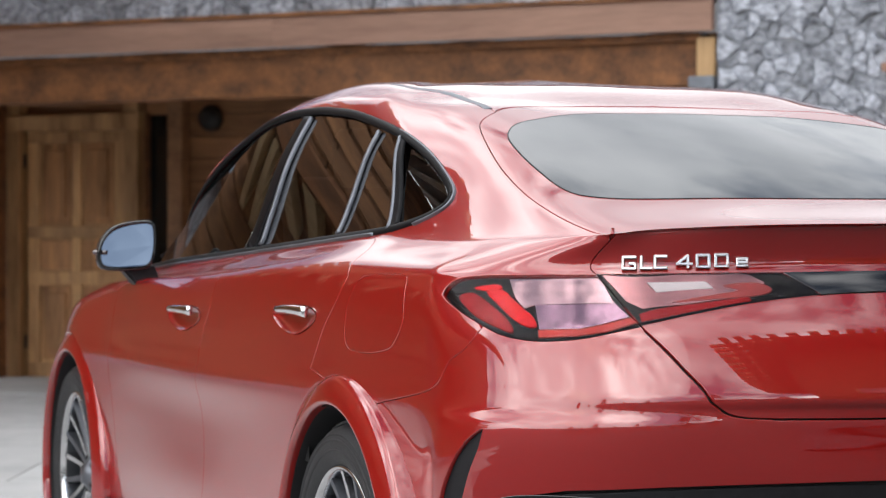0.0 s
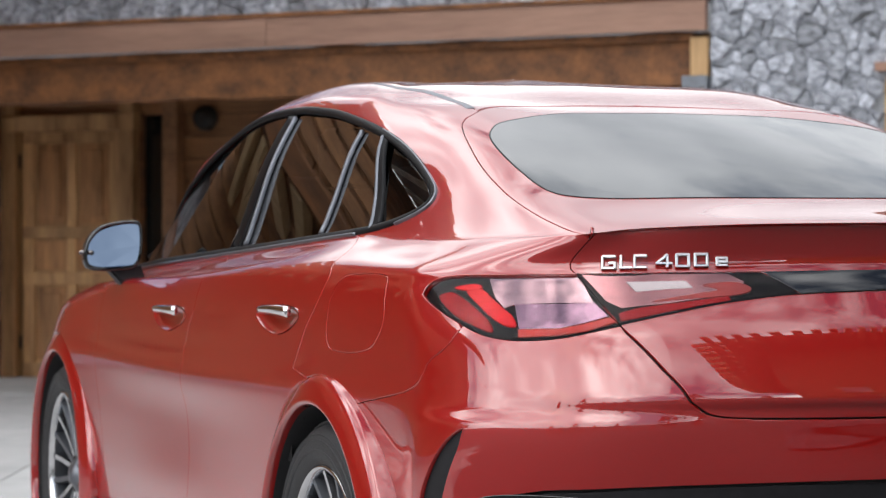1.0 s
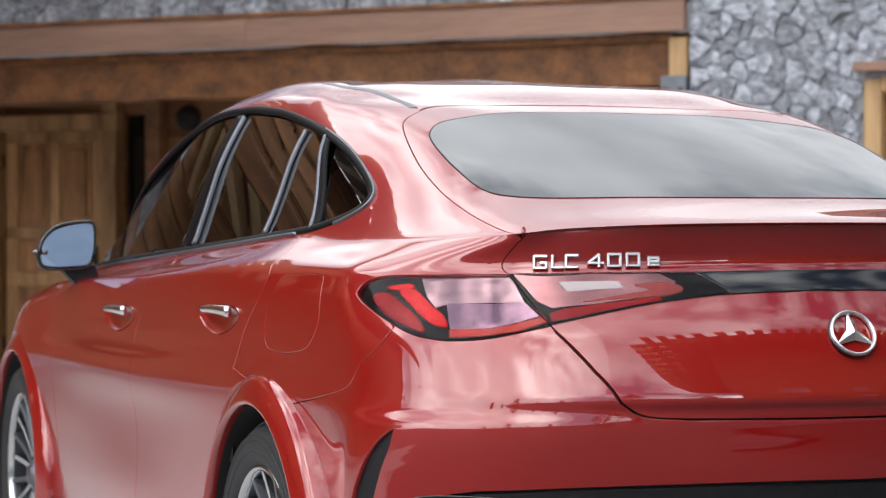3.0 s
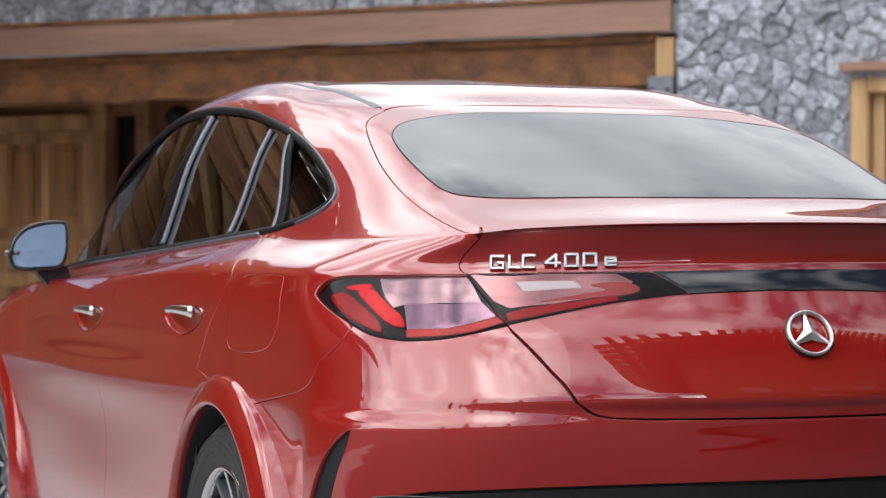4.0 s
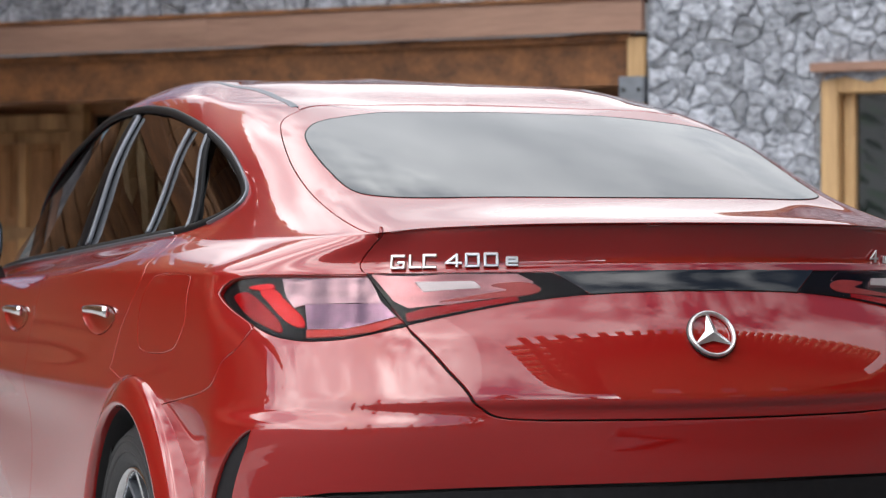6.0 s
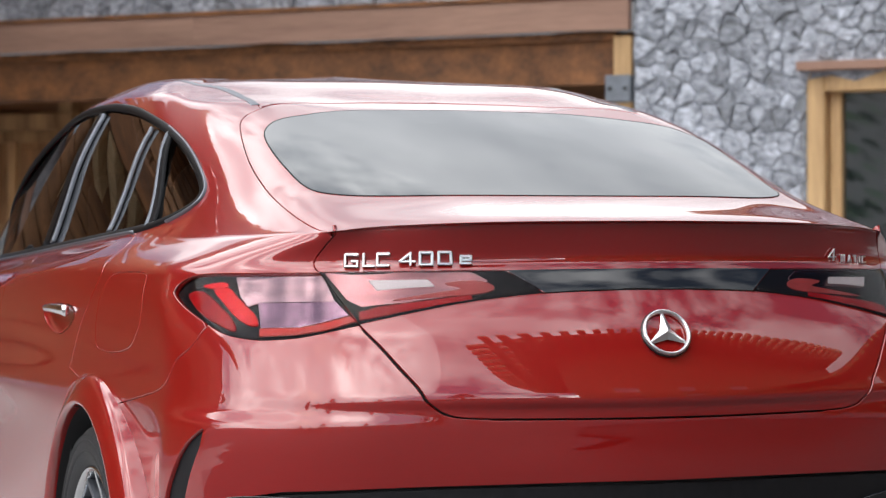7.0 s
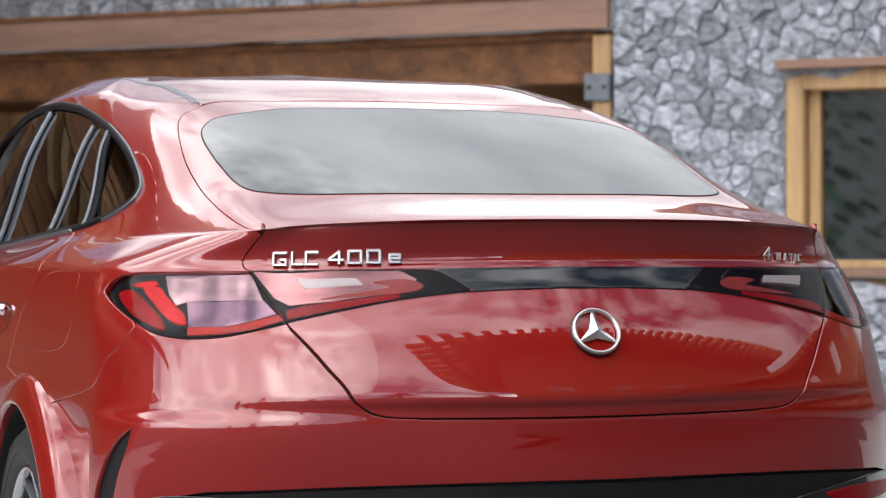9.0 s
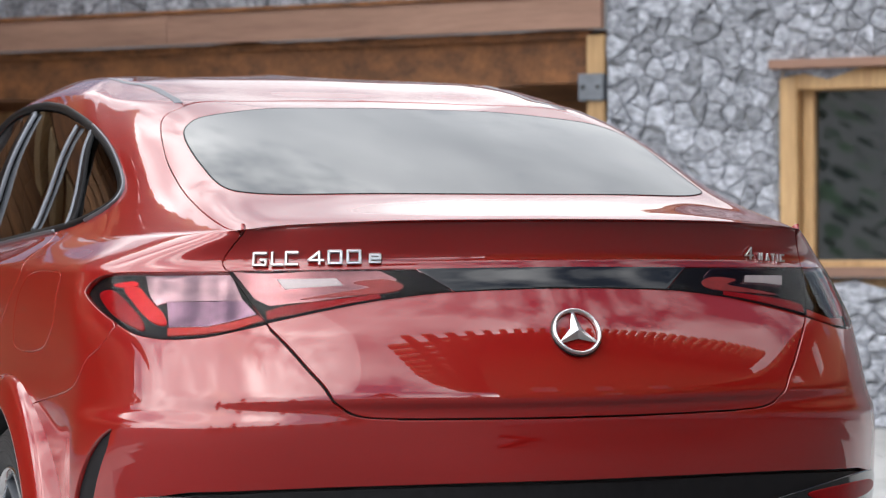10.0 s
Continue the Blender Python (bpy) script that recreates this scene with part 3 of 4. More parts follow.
    for f in bm.faces:
        m = sum((Vector(norms[v.index]) for v in f.verts), Vector())
        f.normal_update()
        if f.normal.dot(m) < 0:
            f.normal_flip()
    bm.to_mesh(me)
    bm.free()
    me.shade_smooth()
    norms = norms / np.maximum(np.linalg.norm(norms, axis=1, keepdims=True), 1e-9)
    if not bulge:
        me.normals_split_custom_set_from_vertices(norms.tolist())
    me.materials.append(mat)
    ob = new(name, me)
    ob.parent = parent
    if label:
        ob["label"] = label
    return ob


# which way round a line runs for its inner side (cross of normal and run)
_a = skin(np.array([1.0, 1.01]), np.array([6.0, 6.0]))
_b = skin(np.array([1.0]), np.array([6.01]))[0] - _a[0]
SIDE_TURN = 1.0 if np.cross(skin_normal(1.0, 6.0), _a[1] - _a[0]) @ _b > 0 else -1.0


def ribbon(name, pts, width, mat, parent, lift=.002, thick=.004, flip=False, n=8, label="", closed=False):
    """A strip of trim that follows the skin along net places."""
    c = curve(pts, n, closed) * np.array([-1 if flip else 1, 1])
    p, nr = skin(c[:, 0], c[:, 1]), skin_normal(c[:, 0], c[:, 1])
    t = np.gradient(p, axis=0)
    s = np.cross(nr, t)
    s /= np.maximum(np.linalg.norm(s, axis=1, keepdims=True), 1e-9)
    bm = bmesh.new()
    rows = []
    for k in range(len(p)):
        rows.append([bm.verts.new(Vector(p[k] + s[k] * a * width / 2 + nr[k] * b)) for a, b in ((-1, -.004), (-1, lift + thick * .4), (-.6, lift + thick), (.6, lift + thick), (1, lift + thick * .4), (1, -.004))])
    for a, b in zip(rows, rows[1:] + (rows[:1] if closed else [])):
        for i in range(5):
            bm.faces.new((a[i], a[i + 1], b[i + 1], b[i]))
    if not closed:
        bm.faces.new(rows[0])
        bm.faces.new(rows[-1][::-1])
    bmesh.ops.recalc_face_normals(bm, faces=bm.faces)
    return part(name, bm, mat, parent, label, True)


def straight(a, b, n=9):
    """Net places along the straight line, seen from the side, between two places of the flank."""
    pa, pb, out = skin(*a), skin(*b), []
    for k in np.linspace(0, 1, n):
        (u, v), goal = np.array(a) * (1 - k) + np.array(b) * k, (pa * (1 - k) + pb * k)[1:]
        for _ in range(25):
            p = skin(u, v)
            du, dv = (skin(u + .01, v) - p) / .01, (skin(u, v + .01) - p) / .01
            step = np.linalg.solve(np.array([[du[1], dv[1]], [du[2], dv[2]]]), goal - p[1:])
            u, v = u + np.clip(step[0], -.3, .3) * .8, v + np.clip(step[1], -.4, .4) * .8
        out.append((u, v))
    return out


# inner shell under the panels (open where the side glass is)
def shell():
    u, v = np.meshgrid(np.linspace(-NU, NU, 177), np.linspace(0, NV, 103))
    p = skin(u, v) - skin_normal(u, v) * .016
    idx = np.arange(u.size).reshape(u.shape)
    cu, cv = (np.abs(u[:-1, :-1]) + np.abs(u[:-1, 1:])) / 2, (v[:-1, :-1] + v[1:, :-1]) / 2
    win = inside(np.stack([cu.ravel(), cv.ravel()], 1), DLO).reshape(cu.shape)
    arch = np.zeros_like(win)
    q = (p[:-1, :-1] + p[1:, 1:]) / 2
    for yc in (1.03, 3.92):
        arch |= (np.hypot(q[..., 1] - yc, q[..., 2] - .36) < .415) & (np.abs(q[..., 0]) > .6)
    arch |= (cv > 10.3) & (cv < 12.9) & (cu < 3.3)
    f = np.stack([idx[:-1, :-1], idx[:-1, 1:], idx[1:, 1:], idx[1:, :-1]], -1)[~(win | arch)]
    me = bpy.data.meshes.new("inner_shell")
    me.from_pydata(p.reshape(-1, 3).tolist(), [], f.tolist())
    me.materials.append(GAP)
    ob = new("inner_shell", me)
    ob.parent = car


def mirror_loop(half):
    """Closes a half line that starts and ends on the car's middle plane."""
    h = np.array(half)
    return np.vstack([h, (h * np.array([-1, 1]))[::-1][1:-1]])


ARCH_R, ARCH_Y = .468, (1.03, 3.92)


def arch_line(k, a0, a1, n=26, r=ARCH_R):
    """Net places of the wheel arch's outer edge, from angle a0 to a1 (0 forward, 90 up)."""
    out = []
    u, v = 5.6 if k == 0 else 8.8, 4.0
    for a in np.linspace(radians(a0), radians(a1), n):
        ty, tz = ARCH_Y[k] + r * math.cos(a), .36 + r * math.sin(a)
        for _ in range(40):
            p = skin(u, v)
            du, dv = (skin(u + .01, v) - p) / .01, (skin(u, v + .01) - p) / .01
            m = np.array([[du[1], dv[1]], [du[2], dv[2]]])
            s = np.linalg.solve(m, np.array([ty - p[1], tz - p[2]]))
            u, v = u + np.clip(s[0], -.4, .4) * .8, min(max(v + np.clip(s[1], -.6, .6) * .8, .02), 12)
        out.append((u, v))
    return np.array(out)


# seams, as net places on the left flank
TG_SIDE = curve([(2.83, 14.93), (2.83, 14.93), (3.45, 14.52), (3.70, 14.12), (3.76, 13.5), (3.59, 12.98), (3.34, 12.5), (3.02, 11.87), (2.72, 11.2), (2.43, 10.36), (2.27, 9.2), (2.27, 9.2),
                 (2.12, 8.12), (1.97, 7.27), (1.74, 6.55), (1.60, 6.10), (1.53, 5.55), (1.43, 4.95), (1.30, 4.66), (1.10, 4.56)], 6, False)
TG_TOP = curve([(0, 15.98), (.8, 15.9), (1.6, 15.55), (2.83, 14.93)], 8, False)
TG_LOW = curve([(1.10, 4.56), (.83, 4.53), (.4, 4.50), (0, 4.50)], 6, False)
DLO = curve([(8.42, 12.06), (8.42, 12.06), (7.51, 11.97), (6.96, 11.95), (6.34, 11.93), (5.81, 12.02), (5.36, 12.33), (5.06, 12.66), (4.98, 12.93), (5.05, 13.25), (5.26, 13.79), (5.63, 14.35), (6.2, 14.86),
             (6.66, 15.05), (7.11, 15.2), (7.63, 15.32), (8.1, 15.36), (8.5, 15.2), (8.9, 14.7), (9.1, 13.9), (9.0, 13.0)], 8)
DLO_TOP = [(4.98, 12.93), (5.05, 13.25), (5.26, 13.79), (5.63, 14.35), (6.2, 14.86), (6.66, 15.05), (7.11, 15.2), (7.63, 15.32), (8.1, 15.36), (8.5, 15.2), (8.9, 14.7), (9.1, 13.9), (9.0, 13.0), (8.42, 12.06), (8.42, 12.06)]
DLO_SILL = [(8.42, 12.06), (7.51, 11.97), (6.96, 11.95), (6.34, 11.93), (5.81, 12.02), (5.36, 12.33), (5.06, 12.66), (4.98, 12.93), (4.98, 12.93)]
ROOF_SIDE = curve([(2.83, 14.93), (2.83, 14.93), (3.07, 15.79), (3.79, 16.5), (5.0, 16.75), (6.0, 16.82), (7.0, 16.82), (8.0, 16.75), (9.0, 16.4), (9.7, 15.6), (9.9, 14.6), (9.8, 13.4), (9.5, 12.7), (9.5, 12.7)], 6, False)
SEAM_REAR = curve([(5.81, 12.0), (5.68, 10.98), (5.57, 9.75), (5.58, 8.87), (5.67, 7.79), (5.82, 6.75), (5.90, 6.2), (5.93, 5.9)], 6, False)
SEAM_MID = curve([(6.96, 11.95), (6.80, 10.8), (6.72, 9.64), (6.77, 7.85), (6.88, 6.76), (6.94, 6.05), (6.96, 3.86), (6.92, 2.34), (6.89, 1.4), (6.88, .75)], 6, False)
SEAM_FRONT = curve([(8.30, 12.0), (8.12, 11.2), (8.03, 9.7), (8.03, 7.1), (8.08, 4.3), (8.07, 2.9), (8.04, 1.57), (8.0, .75)], 6, False)
SEAM_BUMPER = curve([(3.59, 7.22), (3.83, 6.76), (4.24, 6.37), (4.80, 5.6), (5.25, 4.75)], 6, False)
LAMP_TOP = curve([(4.09, 8.45), (3.99, 8.85), (3.80, 9.22), (3.44, 9.40), (2.80, 9.32), (2.27, 9.20)], 6, False)
LAMP_LOW = curve([(1.97, 7.27), (2.44, 7.02), (2.79, 6.94), (3.09, 6.95), (3.40, 7.10), (3.71, 7.56), (3.98, 8.12), (4.09, 8.45)], 6, False)
LAMP_IN_TOP = curve([(2.27, 9.20), (1.61, 9.07), (.93, 8.94)], 6, False)
LAMP_IN_LOW = curve([(.71, 7.95), (.94, 7.87), (1.23, 7.74), (1.60, 7.51), (1.97, 7.27)], 6, False)
LAMP_SEAM = curve([(2.27, 9.20), (2.12, 8.12), (1.97, 7.27)], 6, False)
GLASS_REAR = mirror_loop(curve([(0, 15.28), (1.0, 15.10), (1.89, 14.70), (2.70, 14.38), (3.12, 14.02), (3.13, 13.65), (2.99, 13.3), (2.86, 13.06), (2.62, 12.92), (1.93, 12.91), (.8, 12.95), (0, 12.96)], 8, False))
shell()


def join(*runs):
    out = []
    for r in runs:
        for p in r:
            if not out or np.hypot(*(np.array(p) - out[-1])) > .004:
                out.append(np.array(p, float))
    if np.hypot(*(out[0] - out[-1])) < .004:
        out.pop()
    return np.array(out)


CUPS = {"rear": [(6.21, 7.42), (6.06, 7.72), (5.90, 7.68), (5.84, 7.32), (5.92, 6.90), (6.06, 6.72), (6.18, 6.95)],
        "front": [(7.24, 7.55), (7.10, 7.84), (6.94, 7.80), (6.88, 7.40), (6.95, 6.98), (7.10, 6.78), (7.22, 7.02)]}
ar, af = arch_line(0, 176, 12), arch_line(1, 186, 4)
cut = int(np.argmin(np.hypot(ar[:, 0] - 5.93, ar[:, 1] - 5.4)))
bump = int(np.argmin(np.hypot(ar[:, 0] - 5.33, ar[:, 1] - 4.3)))
FUEL = curve([(5.47, 8.90), (5.39, 9.38), (5.19, 9.56), (5.03, 9.44), (4.98, 9.00), (5.04, 7.51), (5.18, 6.75), (5.34, 6.51), (5.54, 6.46), (5.62, 6.65), (5.58, 7.5)], 6)
VENT = curve([(4.06, 2.3), (3.93, 3.05), (3.76, 3.63), (3.57, 4.02), (3.57, 4.02), (3.58, 3.6), (3.66, 3.0), (3.76, 2.2), (3.9, 1.6)], 6)

quarter_loop = join(TG_SIDE[:next(i for i, p in enumerate(TG_SIDE) if p[1] < 9.21)], LAMP_TOP[::-1], LAMP_LOW[::-1][:next(i for i, p in enumerate(LAMP_LOW[::-1]) if p[0] < 3.60)], SEAM_BUMPER, ar[bump:cut + 1],
                    SEAM_REAR[::-1], curve(DLO_SILL, 8, False)[curve(DLO_SILL, 8, False)[:, 0] < 5.80], curve(DLO_TOP, 8, False)[:-12], ROOF_SIDE[::-1])
rear_door_loop = join(SEAM_REAR, ar[cut:], [(6.25, .75)], SEAM_MID[::-1], curve(DLO_SILL, 8, False)[(curve(DLO_SILL, 8, False)[:, 0] < 6.95) & (curve(DLO_SILL, 8, False)[:, 0] > 5.82)])
front_door_loop = join(SEAM_MID, SEAM_FRONT[::-1], curve(DLO_SILL, 8, False)[(curve(DLO_SILL, 8, False)[:, 0] > 6.97) & (curve(DLO_SILL, 8, False)[:, 0] < 8.29)])
wing_loop = join(SEAM_FRONT, af, [(9.42, .75), (10.0, .75), (10.0, 8.5), (10.0, 10.8), (9.4, 11.6), (8.7, 11.95), (8.42, 12.05)])
bumper_loop = mirror_loop(join([(0, 4.44), (.4, 4.44), (.83, 4.47), (1.12, 4.50)], TG_SIDE[::-1][1:next(i for i, p in enumerate(TG_SIDE[::-1]) if p[1] > 7.2)] + np.array([.012, -.02]), LAMP_LOW[:next(i for i, p in enumerate(LAMP_LOW) if p[0] > 3.57)],
                               SEAM_BUMPER, [p for p in ar[:bump + 1][::-1] if p[1] > 2.02], [(4.4, 2.0), (4.06, 2.25)], VENT[:18], [(3.57, 4.02)], VENT[24:44], [(3.6, 2.35), (3.2, 2.55), (2.6, 2.75), (2.17, 2.80), (1.5, 2.88), (.8, 2.92), (0, 2.93)]))
lower_loop = mirror_loop(join([(0, 2.88), (.8, 2.87), (1.5, 2.83), (2.17, 2.75), (2.6, 2.70), (3.2, 2.50), (3.6, 2.30), (3.76, 2.1), (4.06, 2.1), (4.4, 1.95), (5.07, 1.97), (5.06, .3), (3, .3), (0, .3)]))
tail_loop = mirror_loop(join(TG_TOP, TG_SIDE, TG_LOW))

for flip in (False, True):
    q = panel("quarter_panel", quarter_loop, PAINT, car, calm=.2, holes=[FUEL], flip=flip)
    if not flip:
        panel("fuel_flap", FUEL, PAINT, car, flip=flip, gap=.0014)
    for nm, loop, cup, hand in (("rear_door", rear_door_loop, "rear", (6.15, 5.90, 7.52)), ("front_door", front_door_loop, "front", (7.20, 6.96, 7.66))):
        d = panel(nm, loop, PAINT, car, calm=.3, holes=[curve(CUPS[cup], 6)], flip=flip)
        # dished cup behind the handle
        c = curve(CUPS[cup], 6) * np.array([-1 if flip else 1, 1])
        mid = c.mean(0)
        bm = bmesh.new()
        rings = []
        for f_, dep in ((1, 0), (.93, .006), (.75, .011), (.45, .015), (.12, .016)):
            w = mid + (c - mid) * f_
            rings.append([bm.verts.new(Vector(x)) for x in skin(w[:, 0], w[:, 1]) - skin_normal(w[:, 0], w[:, 1]) * dep])
        for a, b in zip(rings, rings[1:]):
            for i in range(len(a)):
                bm.faces.new((a[i], a[(i + 1) % len(a)], b[(i + 1) % len(a)], b[i]))
        bm.faces.new(rings[-1])
        bmesh.ops.recalc_face_normals(bm, faces=bm.faces)
        part("handle_recess", bm, PAINT, d, smooth=True)
        sg = -1 if flip else 1
        w = np.linspace(0, 1, 15)
        hu, hv = hand[0] + (hand[1] - hand[0]) * w, hand[2] - .10 * w + .04 * np.sin(np.pi * w)
        base, nr = skin(hu * sg, hv), skin_normal(hu * sg, hv)
        bm = bmesh.new()
        rows = []
        for k in range(15):
            out = .004 + .011 * math.sin(math.pi * min(1, max(0, w[k] * .92 + .04))) ** .45
            t, up = Vector(nr[k]), Vector((0, 0, 1))
            hgt = .008 + .005 * w[k]
            rows.append([bm.verts.new(Vector(base[k]) + t * (out + .008 * math.cos(a)) + up * hgt * math.sin(a)) for a in np.linspace(0, 2 * math.pi, 10, endpoint=False)])
        for a, b in zip(rows, rows[1:]):
            for i in range(10):
                bm.faces.new((a[i], a[(i + 1) % 10], b[(i + 1) % 10], b[i]))
        bm.faces.new(rows[0])
        bm.faces.new(rows[-1])
        bmesh.ops.recalc_face_normals(bm, faces=bm.faces)
        part("handle", bm, CHROME, d, "bright chrome pull handle", True)
    panel("front_wing", wing_loop, PAINT, car, flip=flip)
    panel("sill_trim", join([(5.6, .05), (6.25, .70), (8.35, .70), (8.45, .05)]), BLACK_PLASTIC, car, lift=.012, flip=flip)

    # side glass, pillars and bright frame
    top, sill = curve(DLO_TOP, 8, False), curve(DLO_SILL, 8, False)

    def loop_between(a, b):
        """The part of the window band between two slanting lines given by their u at sill and top."""
        s = [p + np.array([0, .10]) for p in sill if b[0] < p[0] < a[0]]
        t = [p - np.array([0, .14]) for p in top if b[1] < p[0] < a[1] and p[1] > 12.95]
        at_top = lambda u: np.array([u, np.interp(u, [p[0] for p in top[:70]], [p[1] for p in top[:70]]) - .14])
        at_sill = lambda u: np.array([u, np.interp(u, [p[0] for p in sill[::-1]], [p[1] for p in sill[::-1]]) + .10])
        return join([at_sill(a[0])], s, [at_sill(b[0])], [at_top(b[1])], t, [at_top(a[1])])

    top = top[:next((i for i, p in enumerate(top) if p[0] > 8.75), len(top))]
    panel("front_side_glass", join([(8.30, 12.18)], [p + np.array([0, .10]) for p in sill if 6.99 < p[0] < 8.30], [(6.99, 12.06)], [(7.14, 15.06)], [p - np.array([0, .14]) for p in top if 7.14 < p[0] < 8.75],
                                  [(8.80, 14.4), (8.72, 13.6), (8.5, 12.8)]), SIDE_GLASS, car, even=True, lift=-.006, gap=0, depth=.003, flip=flip)
    panel("rear_side_glass", loop_between((6.80, 6.97), (5.72, 5.66)), SIDE_GLASS, car, even=True, lift=-.006, gap=0, depth=.003, flip=flip)
    panel("quarter_glass", join([(5.64, 12.22), (5.38, 12.42), (5.12, 12.74), (5.08, 12.95), (5.14, 13.22), (5.36, 13.72), (5.56, 14.02)]), SIDE_GLASS, car, even=True, lift=-.006, gap=0, depth=.003, flip=flip)
    ribbon("window_surround", DLO_TOP[:-2], .020, BLACK_TRIM, car, lift=.001, flip=flip)
    ribbon("sill_strip", DLO_SILL, .020, BLACK_TRIM, car, lift=.001, flip=flip)
    ribbon("bright_strip", [(8.40, 11.93), (7.51, 11.83), (6.96, 11.81), (6.34, 11.79), (5.83, 11.88)], .007, SATIN, car, lift=.003, flip=flip)
    ribbon("bright_strip", [(5.34, 12.22), (5.02, 12.60), (4.93, 12.93), (5.00, 13.28), (5.22, 13.85), (5.60, 14.42)], .006, SATIN, car, lift=.003, flip=flip)
    for line, w, mt, nm, up in (([(7.06, 15.0), (6.92, 14.27), (6.86, 13.64), (6.86, 13.0), (6.89, 12.1)], .080, BLACK_TRIM, "b_pillar", .000),
                                ([(6.97, 14.94), (6.83, 14.25), (6.79, 13.65), (6.79, 13.03), (6.80, 12.1)], .011, SATIN, "pillar_strip", .004),
                                ([(5.96, 14.45), (6.11, 13.88), (6.19, 13.39), (6.21, 12.83), (6.21, 12.1)], .013, SATIN, "pillar_strip", .002),
                                ([(5.63, 14.28), (5.75, 13.75), (5.78, 13.29), (5.75, 12.76), (5.64, 12.13)], .034, BLACK_TRIM, "c_pillar", .000),
                                ([(5.66, 14.26), (5.79, 13.75), (5.83, 13.29), (5.81, 12.76), (5.69, 12.10)], .010, SATIN, "pillar_strip", .004)):
        ribbon(nm, straight(line[0], line[-1]), w, mt, car, lift=up, thick=.003, flip=flip, n=3)
    ribbon("roof_ditch_trim", [(2.95, 15.1), (3.12, 15.75), (3.79, 16.42), (5.0, 16.67), (5.8, 16.73)], .020, SATIN, car, lift=.0, thick=.001, flip=flip)

    # rear lamp: outer on the flank, inner on the tailgate
    lamp = panel("rear_lamp", join(LAMP_TOP, LAMP_SEAM, LAMP_LOW), LAMP_BLACK, car, lift=-.012, gap=.001, depth=.01, flip=flip, label="red and clear rear lamp with black rim")
    panel("lens", join(LAMP_TOP, LAMP_SEAM, LAMP_LOW), LENS, lamp, lift=.001, gap=.0025, depth=.004, flip=flip)
    panel("reflector", curve([(3.84, 8.39), (3.70, 8.55), (3.57, 8.38), (3.39, 7.89), (3.27, 7.48), (3.25, 7.17), (3.39, 7.28), (3.62, 7.60), (3.78, 8.05)], 6), LAMP_RED, lamp, lift=-.007, depth=.004, flip=flip, gap=0, bulge=.004)
    panel("light_guide", curve([(3.46, 8.57), (3.28, 8.61), (3.18, 8.26), (3.07, 7.88), (2.99, 7.64), (2.97, 7.33), (3.09, 7.36), (3.21, 7.60), (3.33, 8.02)], 6), LAMP_BRIGHT, lamp, lift=-.006, depth=.004, flip=flip, gap=0, bulge=.004)
    panel("light_guide", curve([(3.63, 8.80), (3.37, 8.93), (3.30, 8.76), (3.44, 8.67)], 6), LAMP_BRIGHT, lamp, lift=-.006, depth=.004, flip=flip, gap=0)
    panel("light_bar", join([(2.95, 7.22), (2.52, 7.24), (2.28, 7.36), (2.04, 7.53), (2.0, 7.42), (2.27, 7.21), (2.56, 7.10), (2.96, 7.05)]), LAMP_GLOW, lamp, lift=-.006, depth=.004, flip=flip, gap=0)
    panel("lamp_glazing", join([(2.93, 8.02), (2.14, 7.97), (2.05, 7.58), (2.30, 7.40), (2.52, 7.28), (2.94, 7.26)]), LAMP_CLEAR, lamp, lift=-.008, depth=.004, flip=flip, gap=0)
    panel("upper_glazing", join([(3.20, 9.24), (2.8, 9.22), (2.25, 9.10), (2.15, 7.98), (2.92, 8.03), (3.05, 7.92), (3.13, 8.28), (3.16, 8.60)]), LAMP_PALE, lamp, lift=-.007, depth=.004, flip=flip, gap=0)
    inner = panel("rear_lamp_inner", join(LAMP_IN_TOP, LAMP_IN_LOW, LAMP_SEAM[::-1]), LAMP_BLACK, car, lift=.001, gap=.0015, depth=.01, flip=flip, label="red and smoked lamp on the tailgate")
    panel("lamp_glazing", join([(2.22, 9.10), (1.61, 8.98), (1.16, 8.88), (1.06, 8.45), (1.15, 7.97), (1.62, 7.80), (1.93, 7.72), (2.04, 7.95)]), LAMP_PINK, inner, lift=.002, depth=.002, flip=flip, gap=0)
    panel("light_bar", join([(1.96, 7.56), (1.82, 7.68), (1.62, 7.76), (1.19, 7.93), (1.18, 7.84), (1.53, 7.64), (1.78, 7.48), (1.96, 7.38)]), LAMP_RED, inner, lift=.003, depth=.002, flip=flip, gap=0)
    panel("light_bar", curve([(1.34, 8.36), (1.14, 8.44), (1.03, 8.20), (1.10, 8.00), (1.42, 7.92), (1.70, 7.86), (1.40, 8.04), (1.24, 8.16)], 4), LAMP_ROSE, inner, lift=.003, depth=.002, flip=flip, gap=0)
    panel("reverse_light", join([(1.86, 8.62), (1.45, 8.55), (1.41, 8.28), (1.80, 8.22)]), FROST, inner, lift=.004, depth=.002, flip=flip, gap=0)
    panel("lens", join(LAMP_IN_TOP, LAMP_IN_LOW, LAMP_SEAM[::-1]), LENS, inner, lift=.006, gap=.002, depth=.006, flip=flip)
    # black air outlet and reflector in the bumper
    panel("air_outlet", VENT, BLACK_PLASTIC, car, lift=-.010, gap=-.004, flip=flip)
    panel("bumper_reflector", curve([(1.75, 2.42), (2.3, 2.50), (3.0, 2.46), (3.15, 2.30), (2.6, 2.22), (2.0, 2.26)], 6), LAMP_RED, car, lift=.006, gap=0, flip=flip, du=.2, dv=.2)
